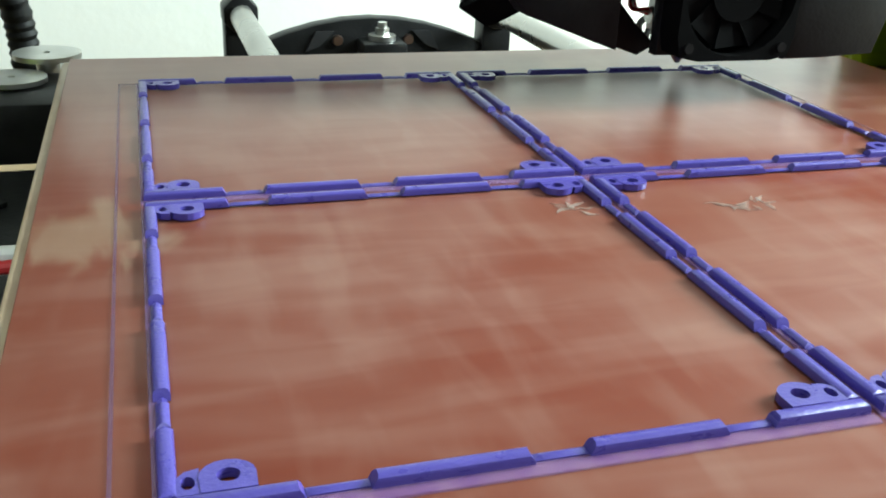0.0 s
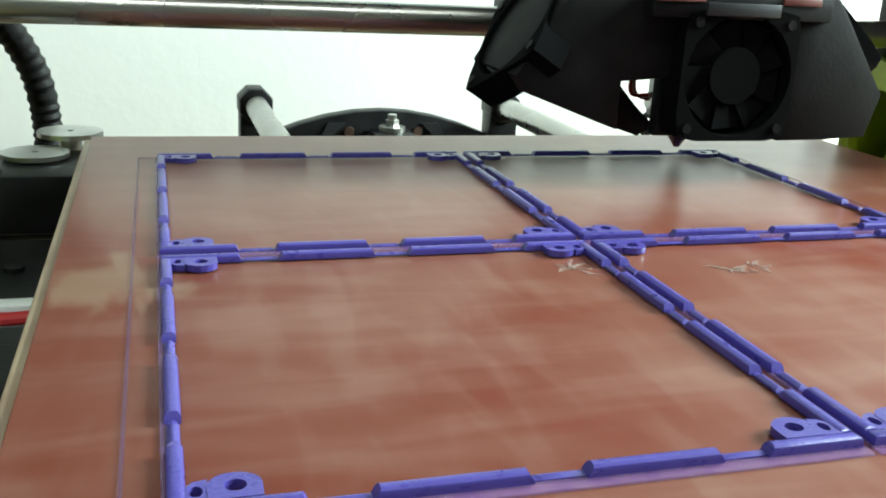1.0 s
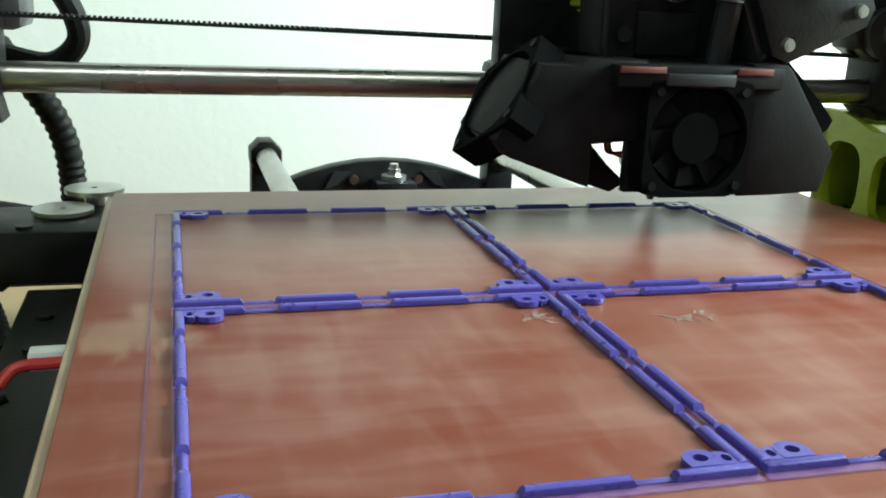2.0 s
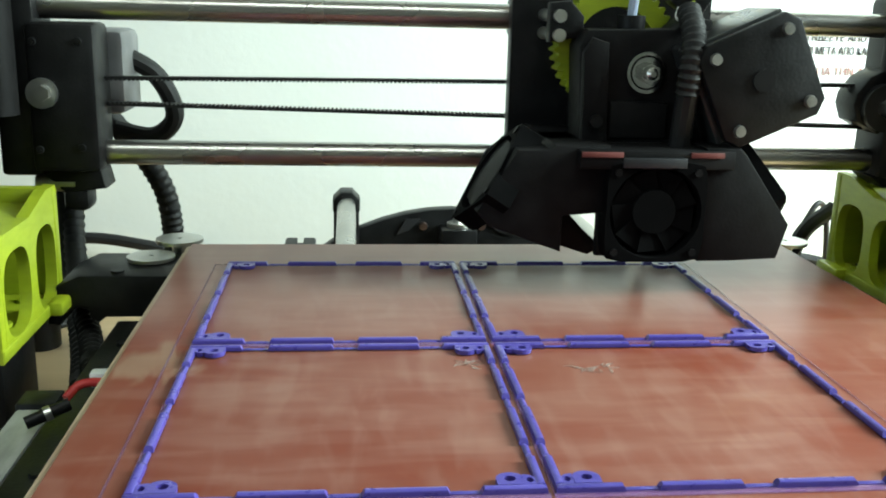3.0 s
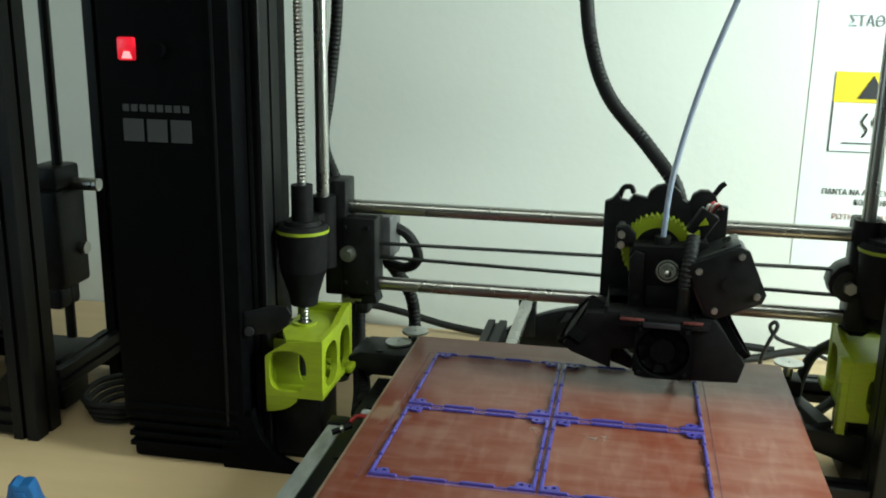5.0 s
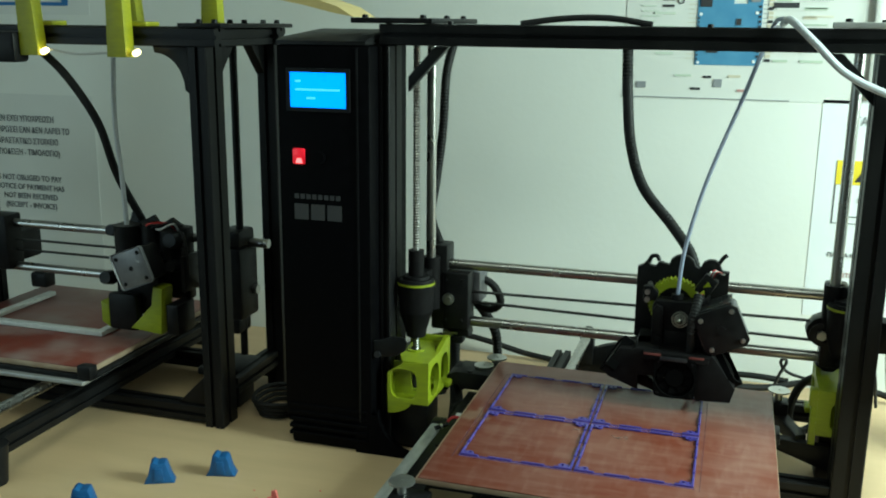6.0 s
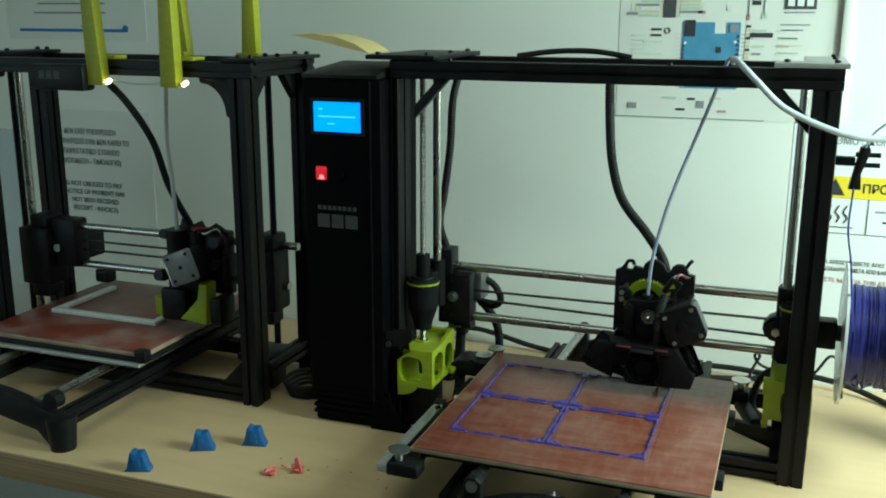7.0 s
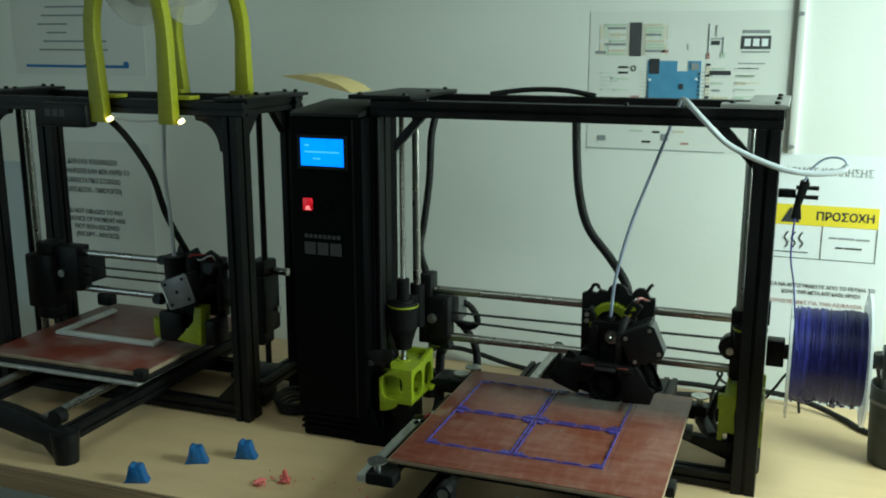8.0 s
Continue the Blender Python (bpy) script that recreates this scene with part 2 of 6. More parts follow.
def prism(bm, pts, plane, a, b, bev=0.0):
    """A polygon drawn in a plane, drawn out from a to b along the third axis."""
    va = [bm.verts.new(to3(plane, u, v, a)) for u, v in pts]
    vb = [bm.verts.new(to3(plane, u, v, b)) for u, v in pts]
    n = len(pts)
    faces = [bm.faces.new(va), bm.faces.new(vb[::-1])]
    for i in range(n):
        faces.append(bm.faces.new((va[i], vb[i], vb[(i + 1) % n], va[(i + 1) % n])))
    bmesh.ops.recalc_face_normals(bm, faces=faces)
    if bev:
        edges = list({e for f in faces[:2] for e in f.edges})
        bmesh.ops.bevel(bm, geom=edges, offset=bev, segments=2, affect="EDGES", profile=0.5)
    return bm


def holed(bm, pts, plane, a, b, hole, power=4.0, seg=40):
    """A plate of convex outline with one rounded hole (u, v, half width, half height), drawn out from a to b."""
    cu, cv, ru, rv = hole
    angles = sorted({round(2 * math.pi * i / seg, 5) for i in range(seg)} | {round(math.atan2(v - cv, u - cu) % (2 * math.pi), 5) for u, v in pts})
    out, inn = [], []
    for t in angles:
        c, s = math.cos(t), math.sin(t)
        best = 1e9
        for (u0, v0), (u1, v1) in zip(pts, pts[1:] + pts[:1]):
            du, dv = u1 - u0, v1 - v0
            det = c * dv - s * du
            if abs(det) < 1e-12:
                continue
            k = ((u0 - cu) * dv - (v0 - cv) * du) / det
            w = ((u0 - cu) * s - (v0 - cv) * c) / det
            if k > 0 and -1e-4 <= w <= 1.0001:
                best = min(best, k)
        out.append((cu + best * c, cv + best * s))
        r = (abs(c / ru) ** power + abs(s / rv) ** power) ** (-1 / power)
        inn.append((cu + r * c, cv + r * s))
    rows = [[bm.verts.new(to3(plane, u, v, w)) for u, v in p] for p, w in ((out, a), (out, b), (inn, b), (inn, a))]
    n, fs = len(angles), []
    for k in range(4):
        for i in range(n):
            fs.append(bm.faces.new((rows[k][i], rows[k][(i + 1) % n], rows[(k + 1) % 4][(i + 1) % n], rows[(k + 1) % 4][i])))
    bmesh.ops.recalc_face_normals(bm, faces=fs)
    return bm


def ring(bm, c, axis, r0, r1, depth, seg=28):
    """A flat ring or washer round an axis ('x', 'y' or 'z')."""
    q = Vector({"x": (1, 0, 0), "y": (0, 1, 0), "z": (0, 0, 1)}[axis]).to_track_quat("Z", "Y").to_matrix()
    rows = []
    for r, h in ((r0, -depth / 2), (r1, -depth / 2), (r1, depth / 2), (r0, depth / 2)):
        rows.append([bm.verts.new(Vector(c) + q @ Vector((r * math.cos(2 * math.pi * i / seg), r * math.sin(2 * math.pi * i / seg), h))) for i in range(seg)])
    fs = []
    for k in range(4):
        for i in range(seg):
            fs.append(bm.faces.new((rows[k][i], rows[k][(i + 1) % seg], rows[(k + 1) % 4][(i + 1) % seg], rows[(k + 1) % 4][i])))
    bmesh.ops.recalc_face_normals(bm, faces=fs)
    return bm


def spline(pts, n=8):
    p = [Vector(q) for q in pts]
    p = [p[0] * 2 - p[1]] + p + [p[-1] * 2 - p[-2]]
    out = []
    for i in range(1, len(p) - 2):
        for k in range(n):
            t = k / n
            a, b, c, d = p[i - 1], p[i], p[i + 1], p[i + 2]
            out.append(0.5 * ((2 * b) + (c - a) * t + (2 * a - 5 * b + 4 * c - d) * t * t + (3 * b - a - 3 * c + d) * t ** 3))
    out.append(p[-2])
    return out


def tube(bm, pts, r, seg=10, n=8, ribs=0.0):
    """A round tube through the points; ribs: the depth of a corrugated hose's rings."""
    line = spline(pts, n)
    if ribs:
        fine = []
        for a, b in zip(line, line[1:]):
            k = max(1, int((b - a).length / 0.0018))
            fine += [a.lerp(b, j / k) for j in range(k)]
        line = fine + [line[-1]]
    rows = []
    up = Vector((0.13, 0.21, 0.97)).normalized()
    for i, c in enumerate(line):
        d = (line[min(i + 1, len(line) - 1)] - line[max(i - 1, 0)]).normalized()
        u = d.cross(up)
        if u.length < 1e-4:
            u = d.orthogonal()
        u.normalize()
        v = d.cross(u)
        up = -v if up.dot(-v) > 0 else v
        rr = r - ribs * (i % 2)
        rows.append([bm.verts.new(c + rr * (math.cos(2 * math.pi * k / seg) * u + math.sin(2 * math.pi * k / seg) * v)) for k in range(seg)])
    for a, b in zip(rows, rows[1:]):
        for k in range(seg):
            bm.faces.new((a[k], a[(k + 1) % seg], b[(k + 1) % seg], b[k]))
    bm.faces.new(rows[0][::-1])
    bm.faces.new(rows[-1])
    bmesh.ops.recalc_face_normals(bm, faces=bm.faces)
    return bm


def mesh_of(name, bm, material):
    me = bpy.data.meshes.new(name)
    bm.to_mesh(me)
    bm.free()
    me.materials.append(material)
    me.polygons.foreach_set("use_smooth", [True] * len(me.polygons))
    me.set_sharp_from_angle(angle=radians(32))
    return me


def thing(name, loc, label, category, group=""):
    ob = new(name)
    ob.empty_display_size = 0.02
    ob.location = loc
    WORLD[ob] = Matrix.Translation(loc)
    return tagged(ob, label, category, group)


def part(name, bm, material, parent, label=""):
    """One mesh, given in world places, under a thing or a part."""
    ob = new(name, mesh_of(name, bm, material))
    ob.parent = parent
    ob.matrix_parent_inverse = WORLD.get(parent, Matrix()).inverted()
    WORLD[ob] = Matrix()
    return tagged(ob, label)


def solo(name, bm, material, label="", category="", group="", kind=""):
    """A thing of one mesh, given in world places; its origin goes to the middle of its base."""
    lo = [min(v.co[i] for v in bm.verts) for i in range(3)]
    hi = [max(v.co[i] for v in bm.verts) for i in range(3)]
    o = Vector(((lo[0] + hi[0]) / 2, (lo[1] + hi[1]) / 2, lo[2]))
    bmesh.ops.translate(bm, vec=-o, verts=bm.verts)
    ob = new(name, mesh_of(name, bm, material))
    ob.location = o
    WORLD[ob] = Matrix.Translation(o)
    return tagged(ob, label, category, group, kind)


def words(name, text, x, y, z, size, material, parent, label="", align="CENTER", bold=0.0, width=1.0):
    """Lettering on an upright face that looks towards -y; z is the base line."""
    cu = bpy.data.curves.new(name, "FONT")
    cu.body, cu.size, cu.align_x, cu.extrude, cu.offset = text, size, align, 0.0002, bold
    tmp = bpy.data.objects.new(name, cu)
    me = bpy.data.meshes.new_from_object(tmp)
    bpy.data.objects.remove(tmp)
    me.transform(Matrix.Translation((x, y, z)) @ Matrix.Rotation(radians(90), 4, "X") @ Matrix.Diagonal((width, 1, 1, 1)))
    me.materials.clear()
    me.materials.append(material)
    ob = new(name, me)
    ob.parent = parent
    ob.matrix_parent_inverse = WORLD.get(parent, Matrix()).inverted()
    return tagged(ob, label)


TABLE_Z = -0.082
WALL_Y = 0.405

# ---- the room ----
def slab(name, x0, x1, y0, y1, z0, z1, material, label):
    return solo(name, box(bm_new(), x0, x1, y0, y1, z0, z1), material, label, kind="structure")


slab("wall_north", -2.1, 2.1, WALL_Y, WALL_Y + 0.12, -0.85, 1.75, WALL, "rough white plastered wall behind the printers")
slab("wall_south", -2.1, 2.1, -3.1, -3.0, -0.85, 1.75, WALL, "white wall across the room")
slab("wall_east", 2.0, 2.1, -3.0, WALL_Y, -0.85, 1.75, WALL, "white side wall of the room")
slab("wall_west", -2.1, -2.0, -3.0, WALL_Y, -0.85, 1.75, WALL, "white side wall of the room")
slab("floor", -2.0, 2.0, -3.0, WALL_Y, -0.90, -0.85, FLOOR, "grey floor under the table")
slab("ceiling", -2.0, 2.0, -3.0, WALL_Y, 1.75, 1.80, CEIL, "plain white ceiling")

# ---- the table ----
def build_table():
    t = thing("worktable", (-0.3, 0.1, -0.85), "long pale birch worktable with plywood edge against the wall", "table")
    part("tabletop", box(bm_new(), -1.5, 1.2, -0.178, 0.402, TABLE_Z - 0.004, TABLE_Z, 0.001), WOOD, t)
    part("front_edge", box(bm_new(), -1.5, 1.2, -0.177, 0.40, TABLE_Z - 0.036, TABLE_Z - 0.0042, 0.001), PLY, t, "layered plywood edge of the tabletop")
    for x in (-1.45, 1.15):
        for y in (-0.14, 0.36):
            part("leg", box(bm_new(), x - 0.03, x + 0.03, y - 0.03, y + 0.03, -0.85, TABLE_Z - 0.0365, 0.004), PLY, t)


build_table()

# ---- the first printer ----
HX = 0.048         # middle of the print head
MID = -0.014       # middle of the frame
def mirrored(x):
    return 2 * MID - x


P1 = thing("desktop_3d_printer", (MID, 0.1, TABLE_Z), "black-framed desktop 3D printer with lime motor mounts and red bed", "3D printer", "3D printers on the table")


def slotted(name, x0, x1, y0, y1, z0, z1, axis, parent, label=""):
    """A slotted aluminium beam: one outline with a groove in the middle of each side, drawn out along an axis."""
    (u0, u1), (v0, v1), (w0, w1), plane = {"z": ((x0, x1), (y0, y1), (z0, z1), "xy"), "x": ((y0, y1), (z0, z1), (x0, x1), "yz"), "y": ((x0, x1), (z0, z1), (y0, y1), "xz")}[axis]
    uc, vc, g, d, c = (u0 + u1) / 2, (v0 + v1) / 2, 0.0022, 0.0036, 0.0010
    pts = [(u0 + c, v0), (uc - g, v0), (uc - g, v0 + d), (uc + g, v0 + d), (uc + g, v0), (u1 - c, v0), (u1, v0 + c),
           (u1, vc - g), (u1 - d, vc - g), (u1 - d, vc + g), (u1, vc + g), (u1, v1 - c), (u1 - c, v1),
           (uc + g, v1), (uc + g, v1 - d), (uc - g, v1 - d), (uc - g, v1), (u0 + c, v1), (u0, v1 - c),
           (u0, vc + g), (u0 + d, vc + g), (u0 + d, vc - g), (u0, vc - g), (u0, v0 + c)]
    return part(name, prism(bm_new(), pts, plane, w0, w1), FRAME, parent, label)


def screw_head(parent, x, y, z, axis, r=0.003, h=0.002, material=None):
    d = {"x": Vector((1, 0, 0)), "y": Vector((0, -1, 0)), "z": Vector((0, 0, 1))}[axis]
    bm = cyl(bm_new(), (x, y, z), Vector((x, y, z)) + d * h, r, 14, r * 0.85)
    cyl(bm, Vector((x, y, z)) + d * h, Vector((x, y, z)) + d * (h + 0.0002), r * 0.45, 6)
    return part("bolt", bm, material or SILVER, parent)


def build_frame():
    slotted("upright", 0.205, 0.233, 0.060, 0.098, TABLE_Z, 0.356, "z", P1)
    slotted("upright", -0.2630, -0.2510, 0.060, 0.098, TABLE_Z, 0.356, "z", P1)
    slotted("top_front_beam", -0.262, 0.234, 0.060, 0.082, 0.357, 0.378, "x", P1)
    slotted("top_rear_beam", -0.262, 0.234, 0.205, 0.227, 0.357, 0.378, "x", P1)
    for x0 in (0.2105, mirrored(0.2325)):
        slotted("top_side_beam", x0, x0 + 0.022, 0.0825, 0.2045, 0.3575, 0.3775, "y", P1)
    # corner plates on top
    for s, name in ((1, ALU), (-1, FRAME)):
        xa, xb = (0.166, 0.238) if s > 0 else (-0.292, mirrored(0.178))
        bm = prism(bm_new(), [(xa, 0.058), (xb, 0.058), (xb, 0.232), (xa + 0.028 * (s > 0), 0.232), (xa + 0.028 * (s > 0), 0.1), (xa, 0.085)], "xy", 0.3785, 0.384, 0.001)
        pl = part("corner_plate", bm, name, P1, "grey metal corner plate" if s > 0 else "black metal corner plate")
        for x, y in ((xa + 0.012, 0.068), (xb - 0.012, 0.068), (xb - 0.012, 0.15), (xb - 0.012, 0.215)):
            screw_head(pl, x, y, 0.384, "z", 0.0035, 0.003, FRAME)
    # braces in the upper corners
    for s in (1, -1):
        f = (lambda x: x) if s > 0 else mirrored
        pts = [(f(0.2045), 0.3110), (f(0.2045), 0.3260), (f(0.1760), 0.3565), (f(0.1620), 0.3565)]
        part("corner_brace", prism(bm_new(), pts, "xz", 0.064, 0.074, 0.0008), FRAME, P1)
    # base
    slotted("base_front_beam", mirrored(0.2045), 0.2045, 0.066, 0.086, TABLE_Z + 0.002, TABLE_Z + 0.022, "x", P1)
    slotted("base_rear_beam", -0.262, 0.234, 0.225, 0.245, TABLE_Z + 0.022, TABLE_Z + 0.042, "x", P1)
    for x in (-0.115, 0.09):
        slotted("base_long_beam", x, x + 0.02, -0.165, 0.325, TABLE_Z + 0.0225, TABLE_Z + 0.0425, "y", P1)
    for x0 in (0.212, mirrored(0.232)):
        slotted("base_side_beam", x0, x0 + 0.02, 0.0985, 0.2245, TABLE_Z + 0.022, TABLE_Z + 0.042, "y", P1)
        part("rubber_foot", cyl(bm_new(), (x0 + 0.01, 0.235, TABLE_Z), (x0 + 0.01, 0.235, TABLE_Z + 0.0218), 0.011), RUBBER, P1)
    # cross brace and clamp beneath the bed
    part("gusset", prism(bm_new(), [(0.205, -0.06), (0.13, -0.034), (0.13, -0.028), (0.205, -0.034)], "xz", 0.10, 0.112, 0.001), FRAME, P1)


build_frame()


def arch_mount(y, parent):
    """The arched end piece that carries both rods of the bed."""
    d = 0.012
    pts = [(-0.100, TABLE_Z)]
    for i in range(13):
        a = i / 12
        x = -0.098 + a * 0.190
        pts.append((x, -0.052 + 0.033 * math.sin(math.pi * a) ** 0.8))
    pts += [(0.094, TABLE_Z), (0.078, TABLE_Z), (0.070, -0.066), (-0.076, -0.066), (-0.084, TABLE_Z)]
    m = part("bed_rod_mount", prism(bm_new(), pts, "xz", y - d / 2, y + d / 2, 0.0015), BLACK, parent)
    s = 1 if y > 0 else -1
    for x in (-0.0745, 0.0695):
        bm = prism(bm_new(), [(x + 0.0098 * math.cos(math.radians(22.5 + 45 * k)), -0.0165 + 0.0098 * math.sin(math.radians(22.5 + 45 * k))) for k in range(8)], "xz", y - 0.010, y + 0.010, 0.0015)
        box(bm, x - 0.0085, x + 0.0085, y - 0.008, y + 0.008, -0.055, -0.018, 0.001)
        part("rod_clamp", bm, BLACK, m)
    # cut-like triangles and screws on the face
    for k in (-1, 1):
        x = -0.0025 + k * 0.028
        bm = prism(bm_new(), [(x - 0.006 * k, -0.026), (x + 0.004 * k, -0.026), (x + 0.010 * k, -0.037), (x + 0.002 * k, -0.034)], "xz", y - d / 2 - 0.0012, y - d / 2 + 0.001)
        part("stiffening_rib", bm, SHADE, m)
        screw_head(m, x - 0.008 * k, y - d / 2, -0.031, "y", 0.003, 0.002, COPPER)
    bm = cyl(bm_new(), (0.0, y - s * 0.016, -0.0290), (0.0, y - s * 0.016, -0.0262), 0.0075, 22)
    cyl(bm, (0.0, y - s * 0.016, -0.0262), (0.0, y - s * 0.016, -0.0225), 0.004, 6)
    cyl(bm, (0.0, y - s * 0.016, -0.0225), (0.0, y - s * 0.016, -0.0195), 0.0026, 12)
    part("belt_bolt", bm, SILVER, m, "bright bolt with a washer")
    part("belt_block", box(bm_new(), -0.012, 0.012, y - s * 0.006, y - s * 0.026, -0.055, -0.0292, 0.0015), BLACK, m)


arch_mount(0.330, P1)
arch_mount(-0.172, P1)
for x in (-0.0745, 0.0695):
    part("bed_rod", cyl(bm_new(), (x, -0.183, -0.0165), (x, 0.341, -0.0165), 0.006, 20), STEEL, P1)


def build_bed():
    plate = part("bed_plate", box(bm_new(), -0.142, 0.142, -0.146, 0.146, -0.0120, -0.0062, 0.001), BLACK, P1)
    part("bed_glass", box(bm_new(), -0.1515, 0.1485, -0.152, 0.152, -0.0060, -0.0011, 0.0012), BED_EDGE, plate)
    part("bed_sheet", box(bm_new(), -0.1488, 0.1478, -0.1515, 0.1515, -0.0010, 0.0, 0.0004), BED, plate, "red-brown glossy bed sheet with glue haze and painted-in pale sheen")
    # corner clamps with round washers
    for x, y in ((-0.157, 0.166), (0.156, 0.163), (-0.160, -0.160), (0.156, -0.160)):
        sx, sy = (1 if x > 0 else -1), (1 if y > 0 else -1)
        part("corner_arm", box(bm_new(), x - sx * 0.024, x + sx * 0.010, y - 0.012, y + 0.012, -0.026, -0.0122, 0.002), BLACK, plate)
        bm = cyl(bm_new(), (x, y, -0.0122), (x, y, -0.0022), 0.004, 12)
        ring(bm, (x, y, -0.0015), "z", 0.0012, 0.0115, 0.0018, 32)
        part("washer", bm, SILVER, plate, "dull steel washer on the bed's corner")
    # bracket beside the rear corner, hooked at its outer end, with a second washer
    hook = [(-0.1525, -0.0065), (-0.194, -0.0065), (-0.2035, -0.0110), (-0.2075, -0.0185), (-0.2085, -0.0290), (-0.2035, -0.0300), (-0.2000, -0.0240), (-0.1950, -0.0215), (-0.1905, -0.0225), (-0.1895, -0.0270), (-0.1860, -0.0285), (-0.1830, -0.0260), (-0.1525, -0.0260)]
    part("rear_bracket", prism(bm_new(), hook, "xz", 0.118, 0.160, 0.0012), BLACK, plate)
    part("bolt", cyl(bm_new(), (-0.178, 0.124, -0.0064), (-0.178, 0.124, -0.0052), 0.0030, 12), FRAME, plate)
    bm = cyl(bm_new(), (-0.167, 0.145, -0.0065), (-0.167, 0.145, -0.0045), 0.004, 12)
    ring(bm, (-0.167, 0.145, -0.0048), "z", 0.0012, 0.0112, 0.0016, 32)
    part("washer", bm, SILVER, plate)
    for y in (-0.08, 0.08):
        part("bed_crossbar", box(bm_new(), -0.155, 0.155, y - 0.012, y + 0.012, -0.024, -0.0122, 0.001), BLACK, plate)
    for x in (-0.0745, 0.0695):
        for y in (-0.08, 0.08):
            part("bearing", cyl(bm_new(), (x, y - 0.016, -0.0165), (x, y + 0.016, -0.0165), 0.0105, 18), BLACK, plate)
    part("bed_side_plate", box(bm_new(), -0.1775, -0.1525, -0.15, 0.117, -0.0360, -0.0270, 0.001), BLACK, plate)
    for y in (-0.10, -0.03, 0.055, 0.085):
        part("bolt", cyl(bm_new(), (-0.168, y, -0.0272), (-0.168, y, -0.0255), 0.0030, 12), FRAME, plate)
    part("rail_bar", box(bm_new(), -0.1905, -0.1780, -0.15, 0.020, -0.036, -0.0270, 0.0010), WORN, plate, "scuffed aluminium bar along the bed")
    part("rail_bracket", box(bm_new(), -0.1915, -0.1775, 0.0205, 0.034, -0.036, -0.0255, 0.0010), BLACK, plate)
    # plugs with a thick red wire that runs under the sheet
    part("plug", cyl(bm_new(), (-0.181, 0.000, -0.0235), (-0.168, 0.0065, -0.0195), 0.0022, 14), BLACK, plate)
    part("plug_collar", cyl(bm_new(), (-0.1755, 0.0028, -0.0218), (-0.1735, 0.0038, -0.0212), 0.0026, 14), SILVER, plate)
    part("plug", box(bm_new(), -0.1635, -0.1530, 0.0150, 0.0205, -0.0175, -0.0120, 0.0008), WHITEP, plate, "white plug")
    part("wire", tube(bm_new(), [(-0.170, 0.0090, -0.0185), (-0.167, 0.0130, -0.0158), (-0.163, 0.0138, -0.0148), (-0.158, 0.0120, -0.0140), (-0.149, 0.0110, -0.0130)], 0.0016), REDW, plate, "red wire")
    # sloping arm behind the other rear corner
    part("rear_arm", prism(bm_new(), [(0.150, 0.172), (0.164, 0.170), (0.183, 0.112), (0.172, 0.106)], "xy", -0.0420, -0.0265, 0.0015), SHADE, plate)


build_bed()


